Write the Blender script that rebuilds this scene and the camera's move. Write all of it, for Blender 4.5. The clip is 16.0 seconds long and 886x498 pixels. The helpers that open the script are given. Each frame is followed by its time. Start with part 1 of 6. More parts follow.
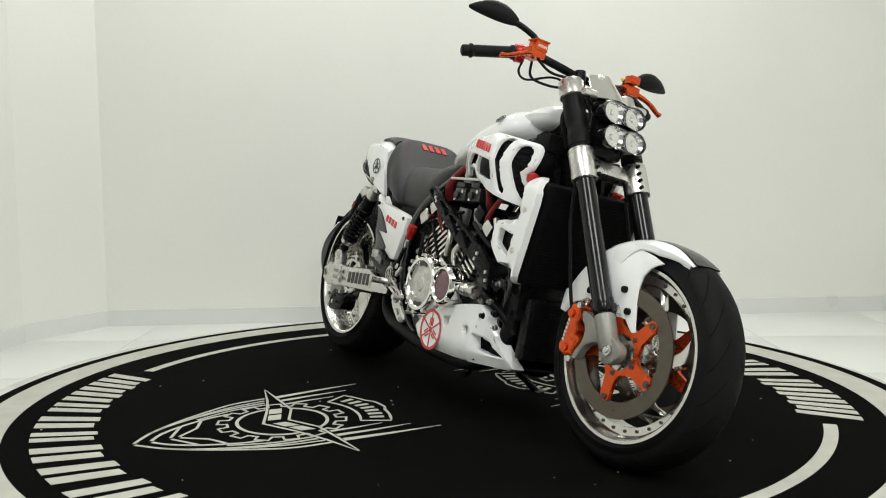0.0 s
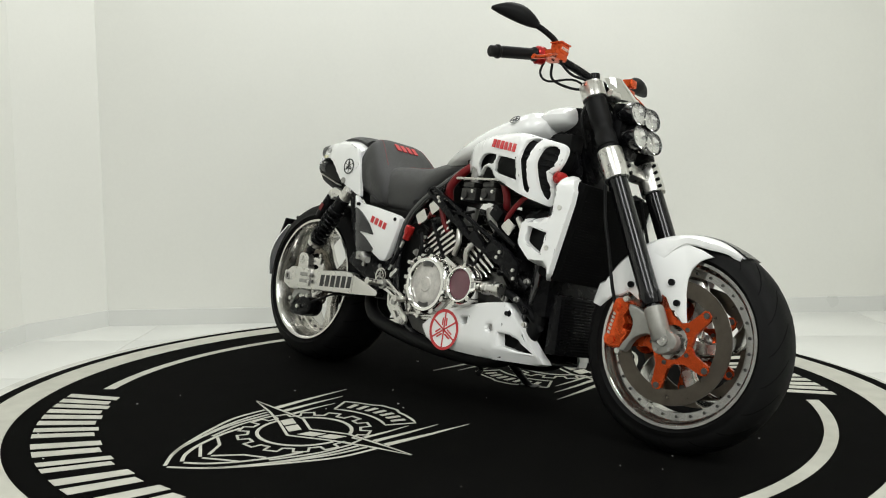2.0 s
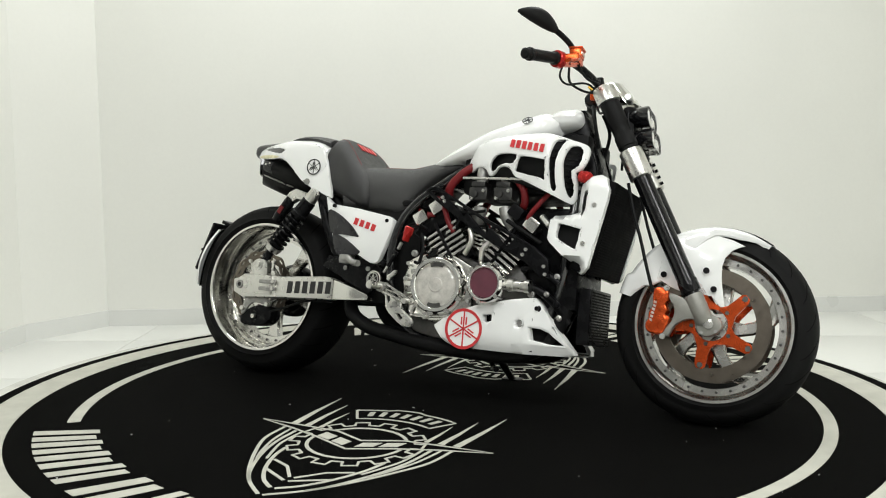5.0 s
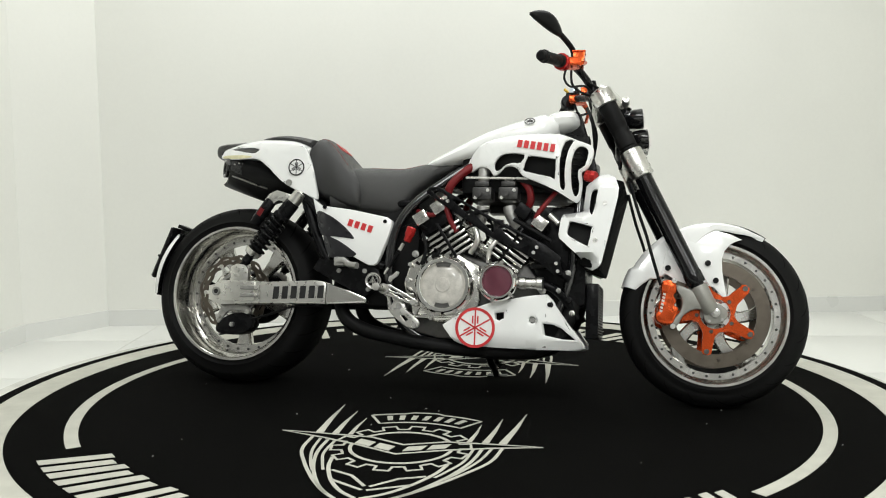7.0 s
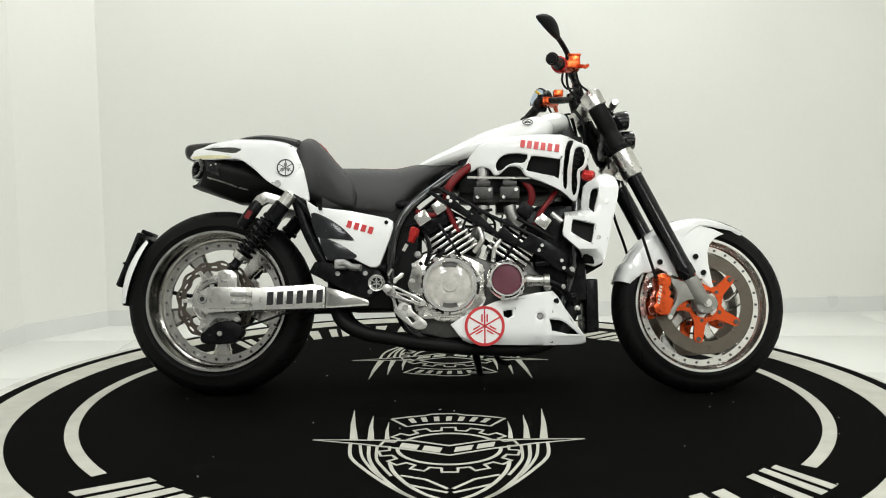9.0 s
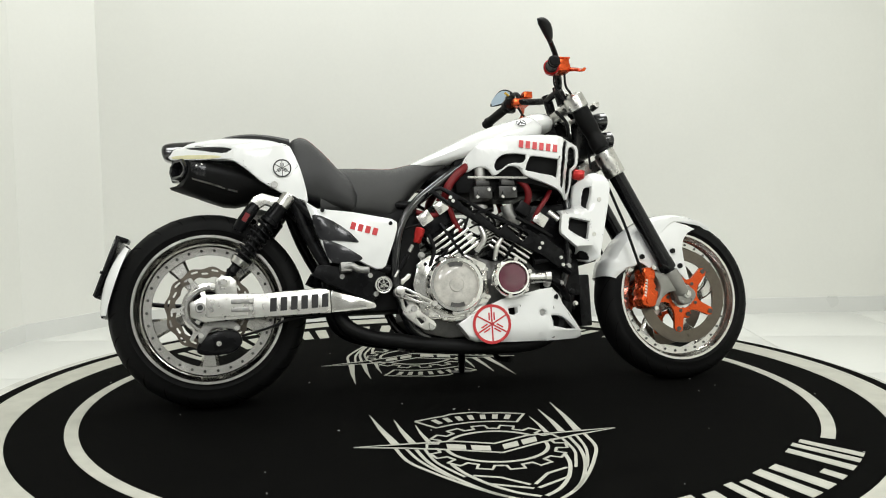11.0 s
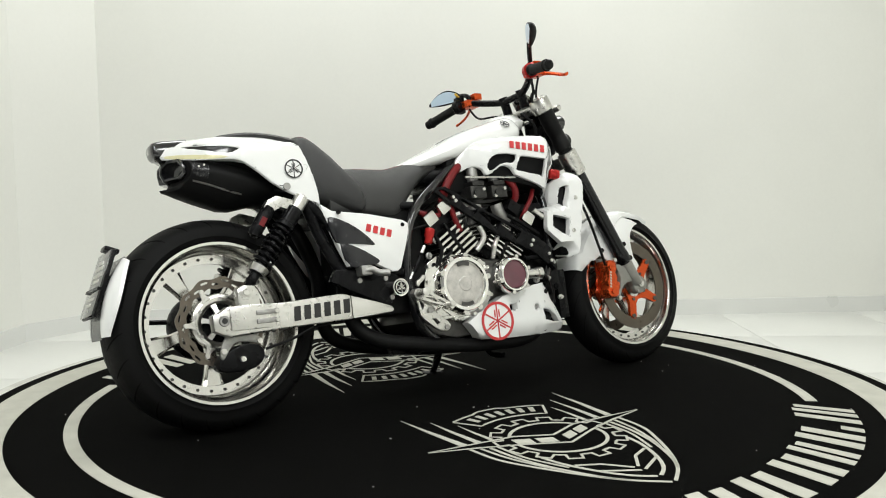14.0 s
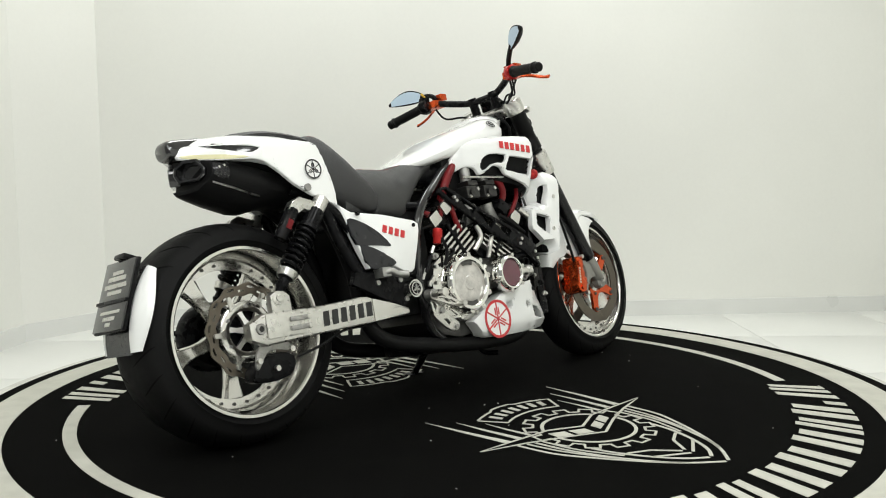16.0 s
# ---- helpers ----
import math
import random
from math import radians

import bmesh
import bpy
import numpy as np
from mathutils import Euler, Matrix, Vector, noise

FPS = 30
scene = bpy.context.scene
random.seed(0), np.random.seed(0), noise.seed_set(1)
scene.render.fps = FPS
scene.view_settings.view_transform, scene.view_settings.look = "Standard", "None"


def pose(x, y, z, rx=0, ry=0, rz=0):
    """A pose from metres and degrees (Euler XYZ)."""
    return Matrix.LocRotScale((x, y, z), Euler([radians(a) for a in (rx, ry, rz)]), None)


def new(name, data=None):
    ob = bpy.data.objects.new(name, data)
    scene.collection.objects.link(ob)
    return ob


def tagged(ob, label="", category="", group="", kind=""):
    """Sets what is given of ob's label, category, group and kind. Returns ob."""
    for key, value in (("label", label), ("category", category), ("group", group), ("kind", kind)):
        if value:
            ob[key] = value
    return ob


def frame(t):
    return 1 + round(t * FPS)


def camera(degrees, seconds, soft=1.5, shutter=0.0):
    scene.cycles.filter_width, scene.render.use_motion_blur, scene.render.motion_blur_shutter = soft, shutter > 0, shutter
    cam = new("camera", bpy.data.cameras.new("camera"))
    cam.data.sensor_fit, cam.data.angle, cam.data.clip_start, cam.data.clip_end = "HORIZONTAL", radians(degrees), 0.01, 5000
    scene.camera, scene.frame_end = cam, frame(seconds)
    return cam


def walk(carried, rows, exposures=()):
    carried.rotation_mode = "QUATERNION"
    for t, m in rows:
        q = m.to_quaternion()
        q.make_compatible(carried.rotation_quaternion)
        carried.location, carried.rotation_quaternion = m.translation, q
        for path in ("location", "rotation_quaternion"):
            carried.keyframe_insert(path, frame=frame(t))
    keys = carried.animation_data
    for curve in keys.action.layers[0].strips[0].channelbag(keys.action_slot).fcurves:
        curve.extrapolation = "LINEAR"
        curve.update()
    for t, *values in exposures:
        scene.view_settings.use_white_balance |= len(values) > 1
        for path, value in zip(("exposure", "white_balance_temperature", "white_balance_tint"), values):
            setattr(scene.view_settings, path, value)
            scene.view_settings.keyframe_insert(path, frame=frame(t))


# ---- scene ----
# The camera stands still on a tripod; the show platform turns in front of it.
cam = camera(51.62, 16.0, soft=1.05)
CAM_POSE = (Matrix.Translation((0, -3.0135, 0.7921))
            @ pose(0, 0, 0, 90 - 5.737, 0, 0.0215) @ pose(0, 0, 0, 0, 0, -0.415))
# The picture brightens a little in the third second.
walk(cam, [(0.0, CAM_POSE), (16.0, CAM_POSE)], exposures=[(0.0, -0.09), (2.1, -0.09), (2.9, 0.05), (16.0, 0.05)])

# World: the room is closed, a dim grey surrounds it.
world = bpy.data.worlds.new("world")
scene.world = world
world.use_nodes = True
world.node_tree.nodes["Background"].inputs[0].default_value = (0.9, 0.95, 0.85, 1)
world.node_tree.nodes["Background"].inputs[1].default_value = 0.1


def area(name, x, y, z, sx, sy, power, color=(1.0, 0.985, 0.93), rx=0, ry=0):
    lamp = bpy.data.lights.new(name, "AREA")
    lamp.shape, lamp.size, lamp.size_y, lamp.energy, lamp.color = "RECTANGLE", sx, sy, power, color
    ob = new(name, lamp)
    ob.matrix_basis = pose(x, y, z, rx, ry, 0)
    return ob


# Unseen area lamps, added overhead above the platform and in front of it.
LAMP = (0.968, 0.985, 0.975)
area("added_overhead_lamp", -0.8, 0.9, 2.98, 0.6, 1.2, 20, LAMP)
area("added_overhead_lamp", 1.0, 0.9, 2.98, 0.6, 1.2, 24, LAMP)
area("added_overhead_lamp", -0.8, -2.0, 2.98, 0.6, 1.2, 29, LAMP)
area("added_overhead_lamp", 1.2, -2.0, 2.98, 0.6, 1.2, 34, LAMP)
area("added_overhead_lamp", -0.8, -4.0, 2.98, 0.6, 1.2, 37, LAMP)
area("added_overhead_lamp", 1.2, -4.0, 2.98, 0.6, 1.2, 43, LAMP)


# ---- materials ----
def material(name, color, rough=0.5, metal=0.0, vary=0.08, scale=30.0, bump=0.0, bump_scale=200.0,
             coat=0.0, spec=0.5, rough_vary=0.08, fine=400.0):
    """Principled surface with colour varied at two scales, uneven roughness and a fine relief."""
    m = bpy.data.materials.new(name)
    m.use_nodes = True
    nt = m.node_tree
    b = nt.nodes["Principled BSDF"]
    tc = nt.nodes.new("ShaderNodeTexCoord")
    n1 = nt.nodes.new("ShaderNodeTexNoise")
    n1.inputs["Scale"].default_value, n1.inputs["Detail"].default_value = scale, 4
    n2 = nt.nodes.new("ShaderNodeTexNoise")
    n2.inputs["Scale"].default_value, n2.inputs["Detail"].default_value = fine, 2
    nt.links.new(tc.outputs["Object"], n1.inputs["Vector"])
    nt.links.new(tc.outputs["Object"], n2.inputs["Vector"])
    mix = nt.nodes.new("ShaderNodeMath")
    mix.operation = "MULTIPLY_ADD"
    nt.links.new(n2.outputs["Fac"], mix.inputs[0])
    mix.inputs[1].default_value = 0.4
    nt.links.new(n1.outputs["Fac"], mix.inputs[2])
    ramp = nt.nodes.new("ShaderNodeMapRange")
    ramp.inputs[1].default_value, ramp.inputs[2].default_value = 0.45, 0.95
    ramp.inputs[3].default_value, ramp.inputs[4].default_value = 1 - vary, 1 + vary
    nt.links.new(mix.outputs[0], ramp.inputs[0])
    mul = nt.nodes.new("ShaderNodeVectorMath")
    mul.operation = "SCALE"
    mul.inputs[0].default_value = color
    nt.links.new(ramp.outputs[0], mul.inputs["Scale"])
    nt.links.new(mul.outputs[0], b.inputs["Base Color"])
    rr = nt.nodes.new("ShaderNodeMapRange")
    rr.inputs[1].default_value, rr.inputs[2].default_value = 0.3, 0.7
    rr.inputs[3].default_value, rr.inputs[4].default_value = max(rough - rough_vary, 0.02), min(rough + rough_vary, 1)
    nt.links.new(n1.outputs["Fac"], rr.inputs[0])
    nt.links.new(rr.outputs[0], b.inputs["Roughness"])
    b.inputs["Metallic"].default_value = metal
    b.inputs["Coat Weight"].default_value = coat
    b.inputs["Coat Roughness"].default_value = 0.04
    b.inputs["Specular IOR Level"].default_value = spec
    if bump:
        n3 = nt.nodes.new("ShaderNodeTexNoise")
        n3.inputs["Scale"].default_value, n3.inputs["Detail"].default_value = bump_scale, 3
        nt.links.new(tc.outputs["Object"], n3.inputs["Vector"])
        bp = nt.nodes.new("ShaderNodeBump")
        bp.inputs["Strength"].default_value, bp.inputs["Distance"].default_value = bump, 0.002
        nt.links.new(n3.outputs["Fac"], bp.inputs["Height"])
        nt.links.new(bp.outputs[0], b.inputs["Normal"])
    return m


def glass_material(name, color, rough=0.02, alpha=0.35):
    """Clear plastic or glass: a thin shell that lets most light through."""
    m = bpy.data.materials.new(name)
    m.use_nodes = True
    nt = m.node_tree
    b = nt.nodes["Principled BSDF"]
    b.inputs["Base Color"].default_value = (*color, 1)
    b.inputs["Roughness"].default_value = rough
    b.inputs["Alpha"].default_value = alpha
    return m


WALL = material("wall_paint", (0.80, 0.80, 0.755), 0.6, vary=0.02, scale=1.5, bump=0.05, bump_scale=90, fine=60)
SKIRT = material("skirting_tile", (0.72, 0.725, 0.70), 0.35, vary=0.03, scale=3)
FLOOR = material("floor_tile", (0.73, 0.735, 0.70), 0.38, vary=0.025, scale=2.0, fine=40)
GROUT = material("grout", (0.5, 0.5, 0.47), 0.9, vary=0.1)
# Assumed grey for the unseen rear walls, so metal and black parts reflect darker.
WALL_DIM = material("unseen_wall_grey", (0.24, 0.24, 0.232), 0.7, vary=0.05, scale=1.5)
CEIL = material("ceiling_paint", (0.82, 0.82, 0.79), 0.8, vary=0.02)
RUG = material("black_carpet", (0.0034, 0.0034, 0.0031), 0.95, vary=0.3, scale=9, bump=0.6, bump_scale=700, spec=0.02, fine=700)
RUG_WHITE = material("white_carpet_print", (0.50, 0.495, 0.435), 0.9, vary=0.10, scale=12, bump=0.5, bump_scale=600, spec=0.05, fine=500)
LIP = material("platform_trim", (0.58, 0.575, 0.53), 0.5, vary=0.12, scale=14)
WHITE = material("white_gloss_paint", (0.86, 0.865, 0.85), 0.18, vary=0.01, scale=6, coat=0.8, rough_vary=0.03)
CREAM = material("yellowed_lens", (0.72, 0.68, 0.42), 0.25, vary=0.05)
BLACK = material("satin_black", (0.0045, 0.0045, 0.005), 0.28, vary=0.2, rough_vary=0.1, spec=0.12)
MATT = material("matt_black_plastic", (0.006, 0.006, 0.006), 0.5, vary=0.2, bump=0.15, bump_scale=500, spec=0.13)
GLOSSB = material("gloss_black", (0.008, 0.008, 0.009), 0.12, vary=0.1, coat=0.5)
ANOD = material("black_fork_tube", (0.0045, 0.0045, 0.005), 0.16, vary=0.1, spec=0.32)
TYRE = material("tyre_rubber", (0.0042, 0.0042, 0.0041), 0.65, vary=0.25, scale=40, bump=0.2, bump_scale=350, spec=0.14)
GROOVE = material("tyre_groove", (0.004, 0.004, 0.004), 0.95, spec=0.05)
ALU = material("polished_aluminium", (0.64, 0.63, 0.60), 0.19, metal=1.0, vary=0.06, scale=18, rough_vary=0.09)
CHROME = material("chrome", (0.86, 0.855, 0.83), 0.08, metal=1.0, vary=0.03, rough_vary=0.04)
SATIN = material("satin_aluminium", (0.64, 0.63, 0.60), 0.30, metal=1.0, vary=0.05, scale=60, rough_vary=0.05)
CAST = material("cast_metal", (0.36, 0.355, 0.34), 0.48, metal=0.9, vary=0.2, scale=80, bump=0.2, bump_scale=400)
CARBM = material("carburettor_metal", (0.055, 0.054, 0.052), 0.4, metal=0.8, vary=0.25, scale=80, bump=0.2, bump_scale=400)
CASTD = material("dark_cast_metal", (0.10, 0.098, 0.094), 0.42, metal=0.8, vary=0.2, scale=80, bump=0.2, bump_scale=400)
GREYC = material("grey_casting_paint", (0.26, 0.255, 0.23), 0.42, metal=0.3, vary=0.1, scale=50, bump=0.1)
DISC = material("brake_disc_steel", (0.13, 0.112, 0.092), 0.34, metal=1.0, vary=0.12, scale=40)
ORANGE = material("orange_anodised", (0.62, 0.085, 0.018), 0.24, metal=0.8, vary=0.08, scale=30)
RED = material("red_anodised", (0.42, 0.014, 0.012), 0.28, metal=0.45, vary=0.1)
REDP = material("red_decal", (0.56, 0.03, 0.035), 0.35, vary=0.05)
STITCH = material("dark_red_thread", (0.20, 0.012, 0.014), 0.7, vary=0.1)
CORE = material("radiator_core", (0.003, 0.003, 0.003), 0.8, vary=0.2, spec=0.08)
REDH = material("red_silicone_hose", (0.15, 0.006, 0.008), 0.42, vary=0.15, spec=0.3)
SEATV = material("dark_grey_vinyl", (0.034, 0.034, 0.033), 0.55, vary=0.12, scale=60, bump=0.35, bump_scale=900)
SEATD = material("charcoal_vinyl", (0.021, 0.021, 0.021), 0.5, vary=0.12, scale=60, bump=0.35, bump_scale=900)
CARBON = material("carbon_fibre", (0.010, 0.010, 0.011), 0.25, vary=0.4, scale=220, coat=0.15, spec=0.3)
GREYP = material("grey_decal", (0.014, 0.014, 0.016), 0.2, vary=0.3, scale=30, coat=0.25, spec=0.3)
INK = material("black_decal", (0.012, 0.012, 0.012), 0.4)
LENSW = material("frosted_lens", (0.52, 0.50, 0.46), 0.16, vary=0.22, scale=45, coat=0.6)
LENSR = material("wine_red_lens", (0.115, 0.028, 0.045), 0.2, vary=0.1, coat=0.7)
MIRROR = material("mirror_glass", (0.55, 0.68, 0.85), 0.03, metal=1.0, vary=0.0, rough_vary=0.01)
GLASS = glass_material("clear_lens", (0.6, 0.6, 0.6), 0.02, 0.10)
TAIL = material("smoked_lens", (0.012, 0.011, 0.012), 0.12, coat=0.8)
YELLOW = material("yellow_gold_anodised", (0.7, 0.45, 0.06), 0.3, metal=0.6)


# ---- mesh helpers ----
def finish(bm, name, mat, smooth=True, angle=40):
    me = bpy.data.meshes.new(name)
    bmesh.ops.recalc_face_normals(bm, faces=bm.faces)
    if smooth:
        for f in bm.faces:
            f.smooth = True
        lim = radians(angle)
        for e in bm.edges:
            if len(e.link_faces) == 2 and e.calc_face_angle(0) > lim:
                e.smooth = False
    bm.to_mesh(me)
    bm.free()
    for mm in (mat if isinstance(mat, (list, tuple)) else [mat]):
        me.materials.append(mm)
    return me


def part(name, bm, mat, parent, label="", m=None, angle=40):
    """One mesh object under a thing or under a part."""
    ob = new(name, finish(bm, name, mat, angle=angle))
    ob.parent = parent
    if m is not None:
        ob.matrix_basis = m
    if label:
        ob["label"] = label
    return ob


def thing(name, label, category, group="", kind="", m=None):
    ob = new(name)
    ob.empty_display_size = 0.05
    if m is not None:
        ob.matrix_basis = m
    return tagged(ob, label, category, group, kind)


def smooth_path(pts, n=6, closed=False):
    """Catmull-Rom through the points."""
    pts = [Vector(p) for p in pts]
    out, k = [], len(pts)
    for i in range(k if closed else k - 1):
        g = (lambda j: pts[j % k]) if closed else (lambda j: pts[min(max(j, 0), k - 1)])
        p0, p1, p2, p3 = g(i - 1), g(i), g(i + 1), g(i + 2)
        for s in range(n):
            u = s / n
            out.append(0.5 * ((2 * p1) + (p2 - p0) * u + (2 * p0 - 5 * p1 + 4 * p2 - p3) * u * u
                              + (3 * p1 - p0 - 3 * p2 + p3) * u ** 3))
    if not closed:
        out.append(pts[-1])
    return out


def box(bm, x0, x1, y0, y1, z0, z1, bevel=0.0, m=None):
    r = bmesh.ops.create_cube(bm, size=1)
    vs = r["verts"]
    for v in vs:
        v.co = Vector(((v.co.x + .5) * (x1 - x0) + x0, (v.co.y + .5) * (y1 - y0) + y0, (v.co.z + .5) * (z1 - z0) + z0))
    es = list({e for v in vs for e in v.link_edges})
    if bevel:
        r2 = bmesh.ops.bevel(bm, geom=es, offset=bevel, segments=2, profile=0.6, affect="EDGES")
        vs = list({v for f in r2["faces"] for v in f.verts} | {v for v in vs if v.is_valid})
    if m is not None:
        bmesh.ops.transform(bm, matrix=m, verts=vs)
    return bm


def revolve(bm, profile, axis="y", n=48, m=None, closed=False):
    """Turn a profile of (radius, along) pairs round the y axis."""
    rings = []
    for r, a in profile:
        if r < 1e-5:
            rings.append([bm.verts.new((0, a, 0))])
        else:
            rings.append([bm.verts.new((r * math.cos(2 * math.pi * i / n), a, r * math.sin(2 * math.pi * i / n))) for i in range(n)])
    pairs = list(zip(rings, rings[1:])) + ([(rings[-1], rings[0])] if closed else [])
    for A, B in pairs:
        for i in range(n):
            j = (i + 1) % n
            if len(A) == 1 and len(B) == 1:
                continue
            if len(A) == 1:
                bm.faces.new((A[0], B[j], B[i]))
            elif len(B) == 1:
                bm.faces.new((A[i], A[j], B[0]))
            else:
                bm.faces.new((A[i], A[j], B[j], B[i]))
    if m is not None:
        bmesh.ops.transform(bm, matrix=m, verts=[v for r in rings for v in r])
    return bm


def tube(bm, pts, r, n=10, caps=True, flat=1.0):
    """A round bar along a path; r is one radius or one for each point."""
    pts = [Vector(p) for p in pts]
    rs = r if isinstance(r, (list, tuple)) else [r] * len(pts)
    rings, up = [], None
    for i, p in enumerate(pts):
        d = (pts[min(i + 1, len(pts) - 1)] - pts[max(i - 1, 0)]).normalized()
        if up is None:
            up = d.orthogonal().normalized()
        up = (up - d * up.dot(d)).normalized()
        side = d.cross(up)
        rings.append([bm.verts.new(p + rs[i] * (math.cos(2 * math.pi * k / n) * up + flat * math.sin(2 * math.pi * k / n) * side)) for k in range(n)])
    for A, B in zip(rings, rings[1:]):
        for k in range(n):
            bm.faces.new((A[k], A[(k + 1) % n], B[(k + 1) % n], B[k]))
    if caps:
        bm.faces.new(rings[0][::-1])
        bm.faces.new(rings[-1])
    return bm


def along(p, q):
    """Pose with its y axis from p to q, at p."""
    p, q = Vector(p), Vector(q)
    return Matrix.Translation(p) @ (q - p).to_track_quat("Y", "Z").to_matrix().to_4x4()


def rod(bm, p, q, r, n=16, r2=None):
    d = (Vector(q) - Vector(p)).length
    return revolve(bm, [(0, 0), (r, 0), (r if r2 is None else r2, d), (0, d)], n=n, m=along(p, q))


def plate(bm, outline, y0, y1, bevel=0.0, m=None, bow=None, holes=(), grid=0.0):
    """A sheet cut to an outline in x and z, between y0 and y1. bow(x, z) pushes it in y. holes are cut out."""
    loops = [list(outline)] + [list(h) for h in holes]
    edges = []
    for L in loops:
        vs = [bm.verts.new((x, y0, z)) for x, z in L]
        edges += [bm.edges.new((vs[i], vs[(i + 1) % len(vs)])) for i in range(len(vs))]
    r = bmesh.ops.triangle_fill(bm, edges=edges, use_beauty=True, normal=(0, -1, 0))
    faces = [g for g in r["geom"] if isinstance(g, bmesh.types.BMFace)]
    if grid:
        for axis, k in ((Vector((1, 0, 0)), 0), (Vector((0, 0, 1)), 1)):
            lo, hi = min(q[k] for q in outline), max(q[k] for q in outline)
            c = lo + grid
            while c < hi - grid * 0.3:
                bmesh.ops.bisect_plane(bm, geom=bm.verts[:] + bm.edges[:] + bm.faces[:], plane_co=axis * c, plane_no=axis, dist=1e-5)
                c += grid
        faces = bm.faces[:]
    base = list({v for f in faces for v in f.verts})
    r = bmesh.ops.extrude_face_region(bm, geom=faces)
    top = [g for g in r["geom"] if isinstance(g, bmesh.types.BMVert)]
    for v in top:
        v.co.y = y1
    allv = base + top
    if bevel:
        rim = [e for v in base for e in v.link_edges if e.other_vert(v) in base
               and any(abs(f.normal.y) < 0.5 or len({w.co.y for w in f.verts}) > 1 for f in e.link_faces)]
        rim = list({e for e in rim if any(len({round(w.co.y, 6) for w in f.verts}) > 1 for f in e.link_faces)})
        r = bmesh.ops.bevel(bm, geom=rim, offset=bevel, segments=2, profile=0.5, affect="EDGES")
        allv = [v for v in allv if v.is_valid] + [v for f in r["faces"] for v in f.verts]
        allv = list(set(allv))
    if bow:
        for v in allv:
            v.co.y += bow(v.co.x, v.co.z)
    if m is not None:
        bmesh.ops.transform(bm, matrix=m, verts=allv)
    return bm


def steps(table, x):
    """Straight steps between the rows (x, value) of a table."""
    if x <= table[0][0]:
        return table[0][1]
    for (a, u), (b, v) in zip(table, table[1:]):
        if x <= b:
            return u + (v - u) * (x - a) / (b - a)
    return table[-1][1]


def curve2(pts, n=4, closed=True):
    """A smooth closed outline through (x, z) points."""
    return [(p.x, p.y) for p in smooth_path([(x, z, 0) for x, z in pts], n, closed)]


def loft(bm, rings, caps=True, closed=True):
    """Skin a row of equal rings of points."""
    R = [[bm.verts.new(p) for p in r] for r in rings]
    n = len(R[0])
    for A, B in zip(R, R[1:]):
        for k in range(n if closed else n - 1):
            bm.faces.new((A[k], A[(k + 1) % n], B[(k + 1) % n], B[k]))
    if caps and closed:
        bm.faces.new(R[0][::-1])
        bm.faces.new(R[-1])
    return bm


def superring(x, yc, zc, hw, hh, n=24, p=2.4, lean=0.0, top=1.0):
    """A rounded-box ring across the bike at x; top scales the width of its upper half."""
    out = []
    for k in range(n):
        a = 2 * math.pi * k / n
        c, s = math.cos(a), math.sin(a)
        y = hw * math.copysign(abs(c) ** (2 / p), c)
        z = hh * math.copysign(abs(s) ** (2 / p), s)
        if s > 0:
            y *= 1 - (1 - top) * (z / hh)
        out.append((x + lean * z, yc + y, zc + z))
    return out


# ---- the room ----
FZ = -0.057
floor_bm = bmesh.new()
box(floor_bm, -4.2, 4.2, -6.2, 3.2, FZ - 0.1, FZ - 0.003)
floor = tagged(new("floor", finish(floor_bm, "floor", GROUT, smooth=False)), "white glossy square floor tiles with thin joints", "floor", kind="structure")

tile_bm = bmesh.new()
box(tile_bm, -0.366, 0.366, -0.366, 0.366, -0.012, 0, 0.0012)
tile_mesh = finish(tile_bm, "tile", FLOOR)
for i in range(8):
    for j in range(11):
        tile = new("tile", tile_mesh)
        tile.parent = floor
        tile.matrix_basis = pose(-1.46 + 0.735 * (i - 2) + 0.3675, 1.235 + 0.3675 - 0.735 * (j - 1), FZ)

# Walls as straight stretches between corners, each with thickness.
CORNERS = [(2.56, 1.93), (-1.72, 1.62), (-1.97, 1.22), (-2.03, 0.62), (-2.45, -1.2), (-2.45, -5.2), (2.62, -5.2)]


def wall(name, a, b, label, z0, z1, thick, mat, proud=0.0):
    a, b = Vector((*a, 0)), Vector((*b, 0))
    d = (b - a).normalized()
    n = Vector((d.y, -d.x, 0))
    bm = bmesh.new()
    ps = [a + n * -proud, b + n * -proud, b + n * thick, a + n * thick]
    lo = [bm.verts.new((p.x, p.y, z0)) for p in ps]
    hi = [bm.verts.new((p.x, p.y, z1)) for p in ps]
    bm.faces.new(lo)
    bm.faces.new(hi[::-1])
    for i in range(4):
        bm.faces.new((lo[i], lo[(i + 1) % 4], hi[(i + 1) % 4], hi[i]))
    return tagged(new(name, finish(bm, name, mat, smooth=False)), label, "wall", kind="structure")


WALL_NAMES = ["wall_north", "wall_corner", "wall_bend", "wall_west", "wall_west_rear", "wall_south", "wall_east"]
for i, wn in enumerate(WALL_NAMES):
    a, b = CORNERS[i], CORNERS[(i + 1) % len(CORNERS)]
    # Rear west and south walls stay out of view; their grey only deepens reflections.
    wall(wn, a, b, "plain off-white painted plaster wall" if i not in (4, 5) else "unseen wall behind the camera, greyed to darken reflections", FZ - 0.05, 3.05, 0.12, WALL if i not in (4, 5) else WALL_DIM)
    sk = wall("baseboard", a, b, "pale grey tiled skirting along the wall foot", FZ, FZ + 0.082, 0.05, SKIRT, proud=0.012)
    sk["category"] = "baseboard"
ceil_bm = bmesh.new()
